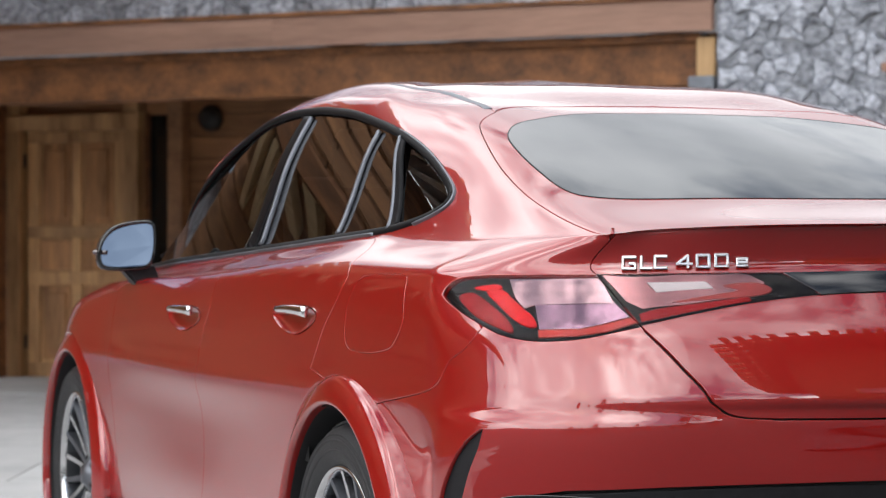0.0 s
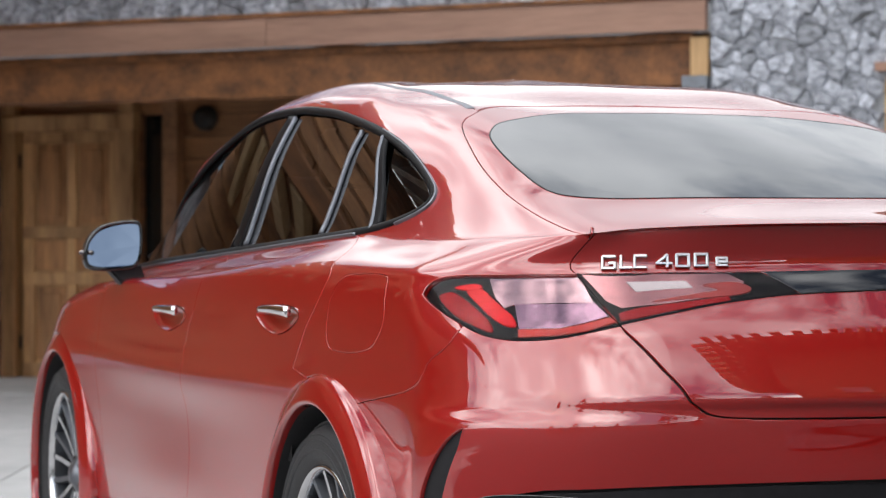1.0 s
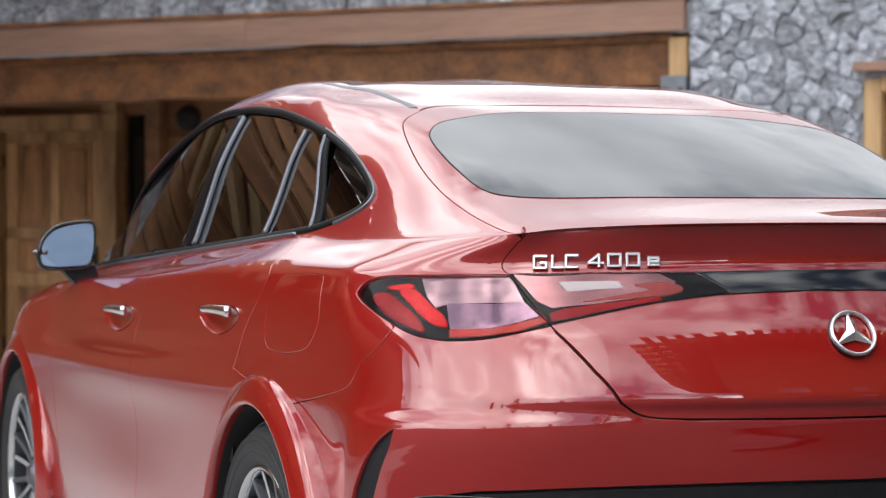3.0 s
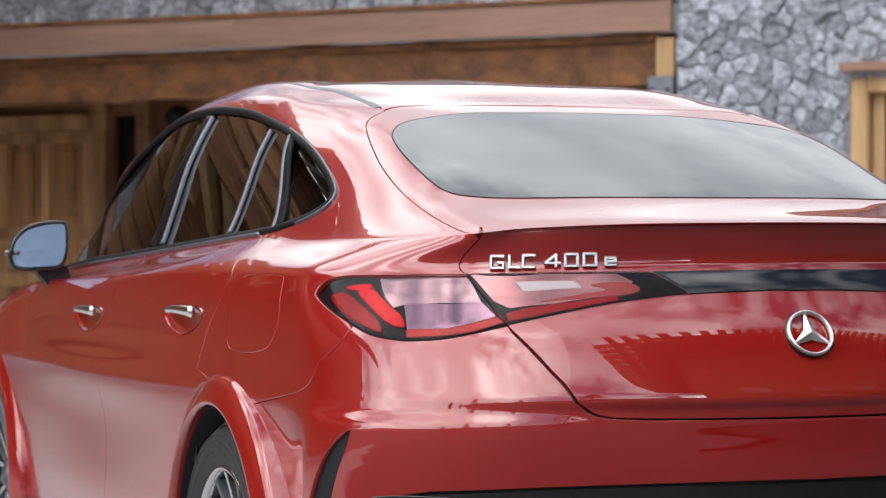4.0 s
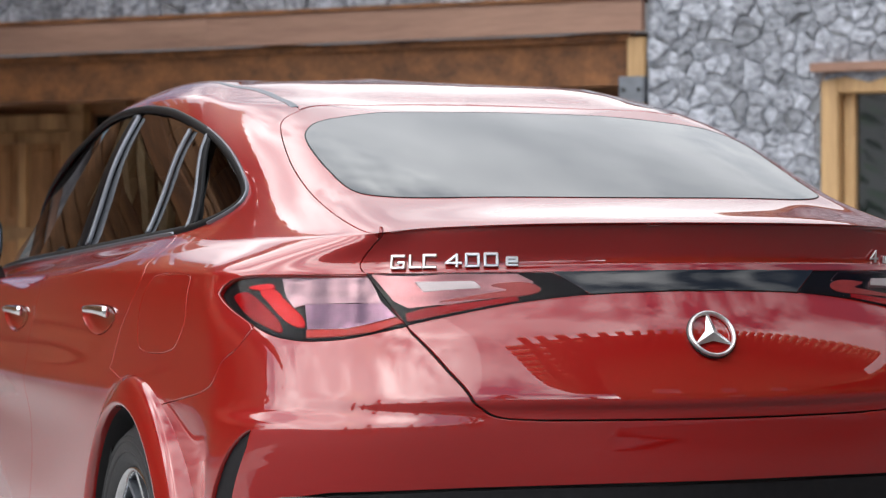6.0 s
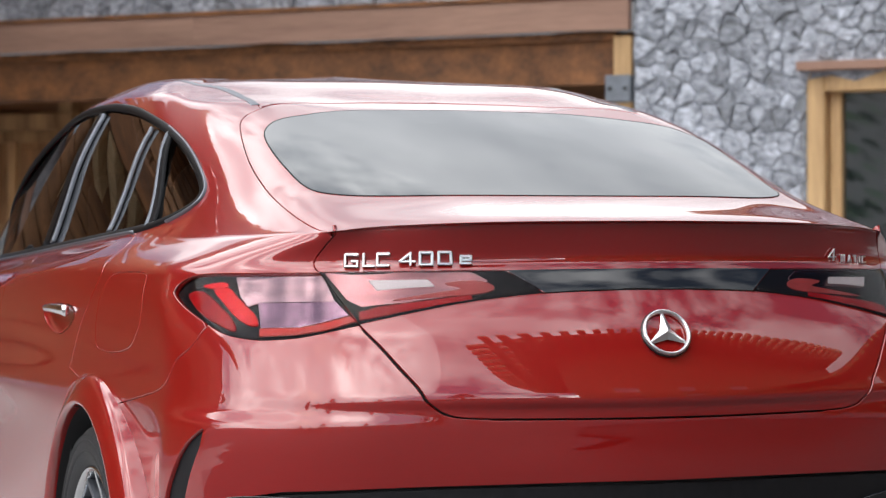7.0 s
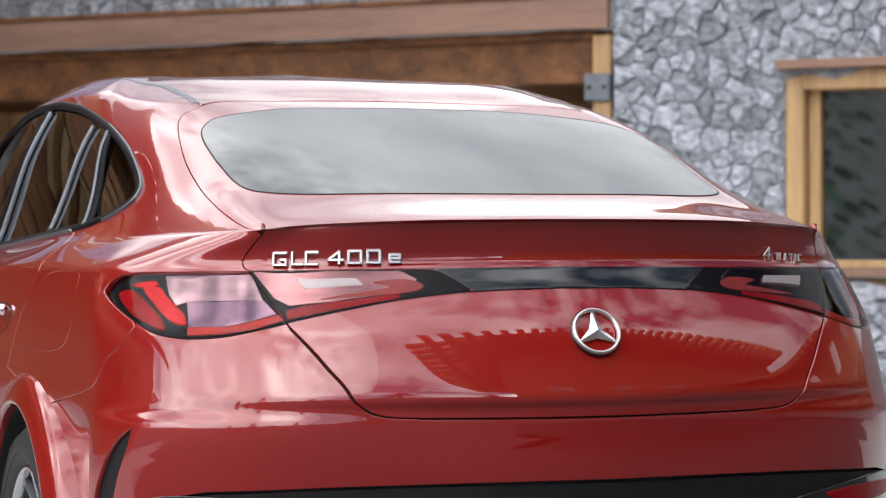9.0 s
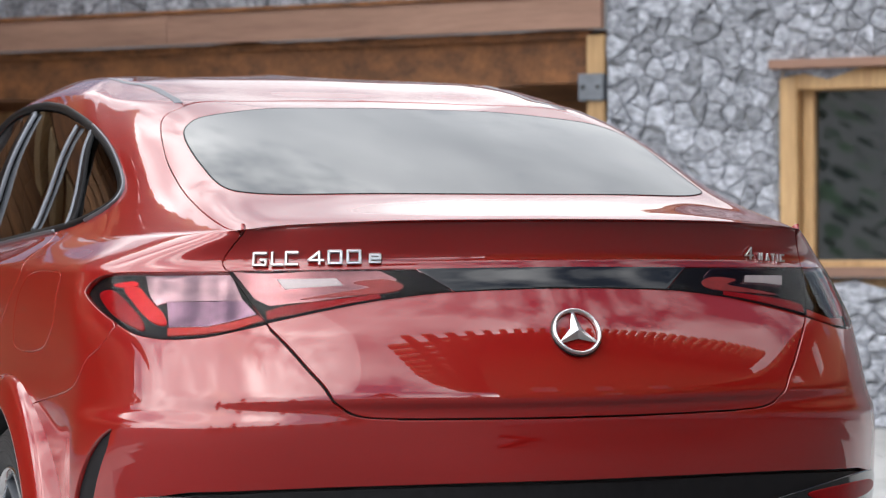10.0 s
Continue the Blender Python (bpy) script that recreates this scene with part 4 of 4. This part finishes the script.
    panel("exhaust_trim", curve([(1.35, 2.30), (2.2, 2.62), (3.1, 2.62), (3.42, 2.35), (3.30, 2.02), (2.4, 2.02), (1.6, 2.12)], 6), BLACK_GLOSS, car, lift=.003, gap=0, flip=flip, du=.2, dv=.2)

tail = panel("tailgate", tail_loop, PAINT, car)
panel("rear_glass", GLASS_REAR, REAR_GLASS, tail, even=True, lift=.0012, gap=.001, depth=.008, label="dark privacy rear window")
panel("roof_panel", mirror_loop(join([(0, 16.06)], TG_TOP[1:] + np.array([0, .05]), ROOF_SIDE[1:][(ROOF_SIDE[1:, 1] > 15.2)], [(10.3, 15.1), (11, 15.1), (11, 17), (11, 18.97), (8, 18.97), (4, 18.97), (0, 18.97)])), PAINT, car)
ribbon("glass_seal", [tuple(p) for p in GLASS_REAR[::4]], .0035, BLACK_PLASTIC, tail, lift=.0, thick=.0016, n=4, closed=True)
STRIP = mirror_loop(join([(0, 8.93), (.5, 8.93), (.93, 8.94), (.71, 7.95), (.37, 7.99), (0, 8.0)]))
panel("centre_strip", STRIP, BLACK_GLOSS, tail, lift=.004, gap=.0012, depth=.006, label="gloss black strip between the lamps")
panel("rear_bumper", bumper_loop, PAINT, car)
panel("lower_bumper", lower_loop, BLACK_PLASTIC, car, lift=-.004, label="black plastic lower bumper")
for flip in (False, True):
    panel("bonnet", join([(11, 12.95), (10.2, 12.75), (9.4, 12.4), (8.8, 12.05), (9.4, 11.7), (10.02, 10.9), (10.02, 9.0), (11, 9.0)]), PAINT, car, flip=flip, gap=0)
    panel("front_bumper", join([(11, 8.9), (10.04, 8.9), (10.04, .75), (11, .75)]), PAINT, car, flip=flip, gap=0)
    panel("windscreen", join([(11, 15.0), (10.2, 15.0), (9.95, 14.4), (9.85, 13.4), (9.7, 12.8), (11, 13.05)]), REAR_GLASS, car, lift=-.003, flip=flip, gap=0)


# wheels: tyre, rim, spokes
def wheel(m):
    hub = new("wheel")
    hub.parent, hub.matrix_world = car, m                  # local +z points out of the flank
    prof = [(.268, -.10), (.275, -.115), (.325, -.122), (.352, -.108), (.361, -.085), (.364, -.03), (.364, .03), (.361, .085), (.352, .106), (.338, .119), (.316, .124), (.292, .121), (.276, .114), (.266, .10)]
    part("tyre", lathe(prof, Matrix.Identity(4), 96), RUBBER, hub, smooth=True)
    tread = bmesh.new()
    for i in range(72):
        a = 360 * i / 72
        for s, z in ((1, .060), (-1, -.060), (1, .0)):
            block((.005, .024, .062 if z else .03), pose(0, 0, 0, 0, 0, a) @ pose(.3630, 0, z, 12 * s, 0, 0), 0, bm=tread)
    part("tread", tread, RUBBER, hub)
    groove = bmesh.new()
    for r in (.300, .322, .334):
        lathe(((r, .1225), (r + .003, .1265), (r + .006, .1225)), pose(0, 0, -.0005 if r < .33 else -.004), 72, bm=groove)
    part("sidewall", groove, RUBBER, hub, smooth=True)
    part("rim", lathe(((.20, -.09), (.246, -.08), (.250, .04), (.256, .085), (.262, .108), (.270, .110), (.270, .100)), Matrix.Identity(4), 72), RIM_DARK, hub, smooth=True)
    part("rim_lip", lathe(((.257, .094), (.2585, .1095), (.266, .1135), (.2715, .1105), (.272, .10)), Matrix.Identity(4), 72), RIM_CUT, hub, "bright machined rim edge", True)
    part("brake_disc", lathe(((.06, .01), (.185, .01), (.185, -.015), (.06, -.015)), Matrix.Identity(4), 40), METAL_GREY, hub)
    for i in range(10):
        for s in (-1, 1):
            bm = bmesh.new()
            rows = []
            for w in np.linspace(0, 1, 7):
                r = .045 + .214 * w
                a = radians(36 * i) + s * (.10 + .055 * w) * (1 - .15 * w) + s * .02
                z = .070 + .030 * w ** 2
                h = .0095 - .002 * w
                c, t, o = Vector((r * math.cos(a), r * math.sin(a), z)), Vector((-math.sin(a), math.cos(a), 0)), Vector((0, 0, 1))
                rows.append([bm.verts.new(c + t * h * k + o * q) for k, q in ((-1.5, -.03), (-1, 0), (1, 0), (1.5, -.03))])
            for a_, b_ in zip(rows, rows[1:]):
                for k in range(3):
                    bm.faces.new((a_[k], a_[k + 1], b_[k + 1], b_[k]))
            bmesh.ops.recalc_face_normals(bm, faces=bm.faces)
            sp = part("spoke", bm, RIM_CUT if s > 0 else SATIN, hub)
    part("hub_cap", lathe(((0, .095), (.028, .094), (.034, .085), (.06, .07), (.062, .04)), Matrix.Identity(4), 32), SATIN, hub, smooth=True)
    for i in range(5):
        a = radians(72 * i + 18)
        part("wheel_bolt", lathe(((0, .078), (.008, .078), (.010, .06)), pose(.052 * math.cos(a), .052 * math.sin(a), 0), 8), IRON, hub)


for y in ARCH_Y:
    for side in (-1, 1):
        z0 = .770 * side
        wheel(Matrix.Translation((z0, y, .362)) @ pose(0, 0, 0, 0, 90 * side, 0))
        # arch lip: rolled ring of body colour standing proud of the flank, dark liner inside
        m = Matrix.Translation((0, y, .36)) @ pose(0, 0, 0, 0, 90 * side, 0)
        lo, hi = (-2, 182)
        k = (lambda r, h: (r, h))
        turn = 180 if side > 0 else 0
        arc = lambda prof, n=56: lathe(prof, m @ pose(0, 0, 0, 0, 0, -108 if side < 0 else 72), n, 0, 216)
        prof = ((.4015, .885), (.402, .905), (.405, .914), (.410, .917), (.416, .916), (.434, .909), (.452, .901), (.464, .894), (.469, .884), (.471, .80))
        ob = part("wheel_arch", arc(prof), PAINT, car, smooth=True)
        part("arch_liner", arc(((.4012, .892), (.403, .60), (.05, .58))), GAP, car, smooth=True)


# door mirror
def door_mirror(side):
    ob = new("door_mirror")
    ob.parent = car
    ob.location = (side * .905, 3.06, 1.106)
    bm = bmesh.new()
    shape = [(-.098, -.058), (-.106, -.025), (-.094, .018), (-.060, .052), (-.01, .068), (.05, .074), (.082, .066), (.088, .02), (.082, -.03), (.062, -.062), (.0, -.070), (-.07, -.069)]
    loop = curve(shape, 5)
    rows = []
    for s, y in ((.90, -.002), (1.0, -.006), (1.03, .01), (1.0, .045), (.84, .085), (.5, .115), (.12, .125)):
        rows.append([bm.verts.new(Vector((-side * (x * .88 + .010) * s, y, z * s))) for x, z in loop])
    for a, b in zip(rows, rows[1:]):
        for i in range(len(a)):
            bm.faces.new((a[i], a[(i + 1) % len(a)], b[(i + 1) % len(a)], b[i]))
    bm.faces.new(rows[-1])
    bmesh.ops.recalc_face_normals(bm, faces=bm.faces)
    part("mirror_housing", bm, BLACK_GLOSS, ob, "gloss black mirror housing", True)
    bm = bmesh.new()
    bm.faces.new([bm.verts.new(Vector((-side * (x * .88 + .010) * .91, -.0015 + .04 * (x * x + z * z), z * .91 + .003))) for x, z in loop])
    bmesh.ops.recalc_face_normals(bm, faces=bm.faces)
    g = part("mirror_glass", bm, MIRROR, ob)
    g.rotation_euler = (radians(-9), 0, radians(side * 9))
    bm = bmesh.new()
    prism([(-.02, -.055), (.085, -.05), (.115, -.13), (.060, -.145)], .07, pose(0, .01, 0), bm=bm)
    for v in bm.verts:
        v.co.x *= -side
    bmesh.ops.recalc_face_normals(bm, faces=bm.faces)
    bmesh.ops.bevel(bm, geom=list(bm.edges), offset=.008, segments=2, affect="EDGES")
    part("mirror_foot", bm, BLACK_PLASTIC, ob)
    bm = block((.045, .05, .014), pose(side * .066, .028, -.018, 0, 0, side * 30), .006, 2)
    part("indicator", bm, LAMP_SMOKE, ob)


door_mirror(-1)
door_mirror(1)


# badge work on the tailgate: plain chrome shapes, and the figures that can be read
def on_tail(u, v, lift=0.0):
    """Axes on the tailgate skin: x to the right, minus y out of the sheet, z up along it."""
    p, n = Vector(skin(u, v)), (Vector(skin_normal(u, v)) + Vector(skin_normal(u, v + .6))).normalized()
    x = Vector((0, 0, 1)).cross(n).normalized()
    x = x if x.x > 0 else -x
    zz = n.cross(x)
    zz = zz if zz.z > 0 else -zz
    m = Matrix((x, -n, zz)).transposed().to_4x4()
    m.translation = p + n * lift
    return m


def bar_shape(bars, m, mat, name, parent, depth=.006):
    bm = bmesh.new()
    for x0, z0, x1, z1, t in bars:
        a, b = Vector((x0, 0, z0)), Vector((x1, 0, z1))
        L, ang = (b - a).length, math.degrees(math.atan2(z1 - z0, x1 - x0))
        block((L + t * .9, depth, t), m @ pose((x0 + x1) / 2, -depth / 2, (z0 + z1) / 2, 0, -ang, 0), min(t, depth) * .28, 1, bm=bm)
    return part(name, bm, mat, parent)


H = .026
seg = {"ring": [(0, 0, .8, 0), (0, 0, 0, 1), (0, 1, .8, 1)], "ring_bar": [(0, 0, .8, 0), (0, 0, 0, 1), (0, 1, .8, 1), (.8, 0, .8, .45), (.45, .45, .8, .45)], "angle": [(0, 0, .75, 0), (0, 0, 0, 1)],
       "four": [(.62, 0, .62, 1), (.62, 1, 0, .3), (0, .3, .85, .3)], "nought": [(0, 0, .8, 0), (0, 0, 0, 1), (0, 1, .8, 1), (.8, 0, .8, 1)],
       "small_e": [(0, 0, .6, 0), (0, 0, 0, .62), (0, .62, .6, .62), (.6, .62, .6, .32), (0, .32, .6, .32)], "post": [(0, 0, 0, .62)], "tee": [(.3, 0, .3, .62), (0, .62, .6, .62)],
       "peak": [(0, 0, .3, .62), (.3, .62, .6, 0)], "double_peak": [(0, 0, 0, .62), (0, .62, .3, .2), (.3, .2, .6, .62), (.6, .62, .6, 0)]}
tail_badge = new("model_badge")
tail_badge.parent = tail
tail_badge["label"] = "raised chrome model badge"
for kind, f_, w_ in (("ring_bar", 0, 1.15), ("angle", .162, 1.0), ("ring", .275, 1.05), ("four", .449, 1.25), ("nought", .60, 1.1), ("nought", .738, 1.1), ("small_e", .898, 1.2)):
    u_ = 2.06 - (2.06 - 1.15) * f_
    m_ = on_tail(u_, 9.62 - .06 * f_, .002)
    bar_shape([(a * H * w_ + .003, b * H * .86, c * H * w_ + .003, d * H * .86, .0056) for a, b, c, d in seg[kind]], m_, POLISHED, "badge_shape", tail_badge)
side_badge = new("drive_badge")
side_badge.parent = tail
side_badge["label"] = "small raised chrome badge"
for kind, f_ in (("four", 0), ("double_peak", .30), ("peak", .46), ("tee", .60), ("post", .75), ("ring", .84)):
    u_ = -1.53 - (2.02 - 1.53) * f_
    s_ = H * .95 if kind == "four" else H * .52
    m_ = on_tail(u_, 9.80 - .10 * f_, .002)
    bar_shape([(a * s_, b * s_ / (1 if kind == "four" else (1 if kind == "ring" else .62)) * .9, c * s_, d * s_ / (1 if kind == "four" else (1 if kind == "ring" else .62)) * .9, .0036) for a, b, c, d in seg[kind]], m_, POLISHED, "badge_shape", side_badge, .005)

emblem = new("emblem")
emblem.parent = tail
emblem["label"] = "round chrome emblem with black rim"
em = on_tail(0, 7.0, .0)
turn_out = em @ pose(0, 0, 0, 90, 0, 0)       # local z out of the sheet
part("emblem_rim", lathe(((.0502, 0), (.0502, .003), (.049, .005), (.0455, .005), (.0455, 0)), turn_out, 64), BLACK_GLOSS, emblem, smooth=True)
part("emblem_ring", lathe(((.0482, .002), (.0478, .0085), (.0455, .0112), (.0430, .0105), (.0408, .007), (.0408, .002)), turn_out, 64), POLISHED, emblem, smooth=True)
for i in range(3):
    a0 = radians(90 + 120 * i)
    bm = bmesh.new()
    d, s = Vector((math.cos(a0), math.sin(a0), 0)), Vector((-math.sin(a0), math.cos(a0), 0))
    o, up = Vector((0, 0, .004)), Vector((0, 0, 1))
    c0 = bm.verts.new(turn_out @ (o + up * .009))
    tip = bm.verts.new(turn_out @ (o + d * .043 + up * .004))
    l1, r1 = (bm.verts.new(turn_out @ (o + d * .0068 + s * .0122 * k)) for k in (1, -1))
    l2, r2 = (bm.verts.new(turn_out @ (o + d * .043 + s * .0020 * k)) for k in (1, -1))
    for f in ((c0, l1, l2, tip), (c0, tip, r2, r1), (l1, r1, r2, l2)):
        bm.faces.new(f)
    bmesh.ops.recalc_face_normals(bm, faces=bm.faces)
    part("emblem_arm", bm, POLISHED, emblem)

# cabin: dark floor, seats and parcel shelf seen through the glass
cab = bmesh.new()
block((1.25, 2.4, .06), pose(0, 2.3, .72), .02, bm=cab)
block((1.2, .5, .04), pose(0, .95, 1.10), .01, bm=cab)
block((1.3, .35, .25), pose(0, 3.35, .95), .05, 2, bm=cab)
part("cabin", cab, CABIN, car)
for x, y in ((-.36, 2.55), (.36, 2.55), (-.36, 1.55), (.36, 1.55)):
    bm = block((.46, .14, .60), pose(x, y - .12, 1.0, -14), .06, 3)
    block((.26, .10, .16), pose(x, y - .22, 1.345, -10), .04, 3, bm=bm)
    part("seat_back", bm, SEAT, car, smooth=True)


# ---- paving slabs of the yard, the chalets round it and the wooded slope ----
def slabs():
    yard = tagged(mesh_object("pavement", block((36, 14, .02), pose(2, 8.2, -.022), 0), MORTAR), "pale concrete slab paving with thin joints", "pavement", "", "structure")
    proto = None
    for i in range(-8, 8):
        for j in range(-4, 12):
            spot = pose(0, 0, 0, 0, 0, -19.7) @ Vector((i * 2.0 + 1.0 * (j % 2), j * 1.2 + .35, 0))
            if spot.y < .9:
                continue
            if proto is None:
                proto = mesh_object("slab", block((1.992, 1.192, .012), Matrix.Identity(4), .003), PAVING, yard)
                ob = proto
            else:
                ob = new("slab", proto.data)
                ob.parent = yard
            ob.matrix_world = pose(0, 0, 0, 0, 0, -19.7) @ pose(i * 2.0 + 1.0 * (j % 2), j * 1.2 + .35, -.006)


slabs()


def log_rows(length, depth, z0, z1, pitch=.22):
    rows = bmesh.new()
    for k in range(int((z1 - z0) / pitch)):
        block((length, depth - .2, pitch - .006), pose(0, depth / 2, z0 + pitch * (k + .5)), .025, 2, bm=rows)
    return rows


def chalet_window(house, x, z, w=1.0, h=1.1):
    frame_ = part("window", block((w, .12, h), pose(x, -.0 + .06, z), .01), NEWWOOD, house)
    part("pane", block((w - .18, .04, h - .18), pose(x, -.01, z), 0), DARKGLASS, frame_)


def roof(house, length, wall_h, eave, depth, slope, pitch=.46, side=0.0, rafter=.16, tip=.55):
    """Boarded roof on rafters that stand out past the wall; side: overhang past the far end, with its own lookouts."""
    ang, run = math.degrees(math.atan(slope)), depth + eave
    mid, cy = wall_h + (depth - eave) / 2 * slope, (depth - eave) / 2
    n = int((length + side) / pitch)
    for i in range(n + 1):
        part("rafter", block((rafter, run, .20), pose(-length / 2 + (length + side) * i / n, cy, mid + .02, ang), .01), NEWWOOD, house)
    part("roof_deck", block((length + side + (1 if not side else 0), run - tip, .10), pose(side / 2 - (.3 if side else 0), cy + tip / 2, mid + .25, ang), .01), BEAM, house)
    if side:
        for i in range(int(depth / pitch)):
            y = -eave + .9 + i * pitch
            part("lookout", block((side + .9, rafter, .20), pose(length / 2 + side / 2 + .25, y, wall_h + y * slope + .02, 0, 0, 0), .01), NEWWOOD, house)


def balcony(house, length, z, reach):
    """Deck on close joists with a dark edge beam and a boarded rail."""
    deck = part("balcony", block((length, reach, .05), pose(0, -reach / 2, z + .13), .006), BEAM, house)
    for i in range(int(length / .52)):
        part("joist", block((.22, reach, .24), pose(-length / 2 + .2 + i * .52, -reach / 2, z - .02), .012), JOIST, deck)
    part("edge_beam", rough_beam((length, .16, .30), pose(0, -reach - .06, z + .04), 5.2, .02, 40), BEAM, deck)
    for k in range(4):
        part("rail_board", rough_beam((length, .04, .17), pose(0, -reach, z + .40 + k * .23), 2.2 + k, .006, 24), PLANK, deck)
    for i in range(int(length / 1.9) + 1):
        part("rail_post", block((.12, .12, 1.2), pose(-length / 2 + .1 + i * 1.9, -reach + .08, z + .75), .01), PLANK, deck)


# wing of the same house across the yard, mirrored in the flank and the side windows
WING = 17.6
wing = empty("chalet", pose(-9.40, 9.05, 0, 0, 0, 23), "brown timber chalet wing with joisted balcony and wide rafter eaves", "house")
part("plinth", block((WING, 2.7, .22), pose(0, 1.3, .11), .02), STONE, wing)
part("log_wall", log_rows(WING, 2.6, .22, 6.7), PLANK, wing)
for k in range(5):
    chalet_window(wing, -7.0 + k * 3.1, 4.75)
for k in range(3):
    chalet_window(wing, -6.0 + k * 4.4, 1.55, 1.1, 1.2)
balcony(wing, WING - .6, 3.2, 2.4)
roof(wing, WING, 6.95, 2.85, 2.6, .30)

# tall house behind, mirrored in the tailgate: rafter ends along two eaves
tall = empty("chalet", pose(7.2, -7.0, 0, 0, 0, 186), "tall dark timber chalet with rafter ends under its eaves", "house")
part("plinth", block((14.0, 12.0, .5), pose(0, 6.0, .25), .02), STONE, tall)
part("log_wall", log_rows(14.0, 11.8, .5, 8.4, .24), PLANK, tall)
for k in range(5):
    for z in (2.0, 4.6):
        chalet_window(tall, -5.4 + k * 2.7, z)
roof(tall, 14.0, 8.35, 1.6, 11.6, .04, .44, side=1.2, rafter=.22, tip=.75)

# unseen house, added to keep bright sky out of the right corner's reflections
low = empty("chalet", pose(10.5, -1.2, 0, 0, 0, -90), "unseen lower timber chalet added beside the yard for dark reflections", "house")
part("plinth", block((12.0, 6.0, 1.0), pose(0, 3.0, .5), .02), STONE, low)
part("log_wall", log_rows(12.0, 5.9, 1.0, 5.4), PLANK, low)
for k in range(4):
    chalet_window(low, -4.2 + k * 2.8, 4.1)
balcony(low, 11.6, 2.2, 1.0)
roof(low, 12.0, 5.45, 1.6, 6.0, .30)


def fir(m, h, seed):
    r = random.Random(seed)
    tree = empty("fir_tree", m, "dark green fir tree on the slope behind the yard", "tree", "fir trees on the slope")
    part("trunk", lathe(((.16, 0), (.12, h * .4), (.02, h)), Matrix.Identity(4), 8), PLANK, tree)
    bm = bmesh.new()
    for k in range(420):
        f = r.random() ** .8
        z, a = h * (.08 + .92 * f), r.random() * 6.283
        reach = (1 - f) * h * .24 * r.uniform(.5, 1.1) + .1
        c = Vector((math.cos(a) * reach, math.sin(a) * reach, z - reach * .35))
        s = r.uniform(.25, .6)
        d = Vector((math.cos(a), math.sin(a), -.5)) * s
        t = Vector((-math.sin(a), math.cos(a), 0)) * s * .5
        bm.faces.new([bm.verts.new(v) for v in (c - d * .6, c + t, c + d, c - t)])
    part("crown", bm, LEAF, tree)
    return tree


LEAF = material("fir_needles", (.06, .13, .05), .8, vary=.5, scale=3)
first = fir(pose(14, -22, 1), 9, 1)
second = fir(pose(-6, -24, 1), 11, 2)
tr = random.Random(5)
for k in range(34):
    a = radians(204 + k * 5.2)
    d = tr.uniform(40, 62)
    copy_thing(first if k % 2 else second, pose(2 + d * math.cos(a), d * math.sin(a), -.3, 0, 0, tr.uniform(0, 360)) @ Matrix.Scale(tr.uniform(.75, 1.3), 4))
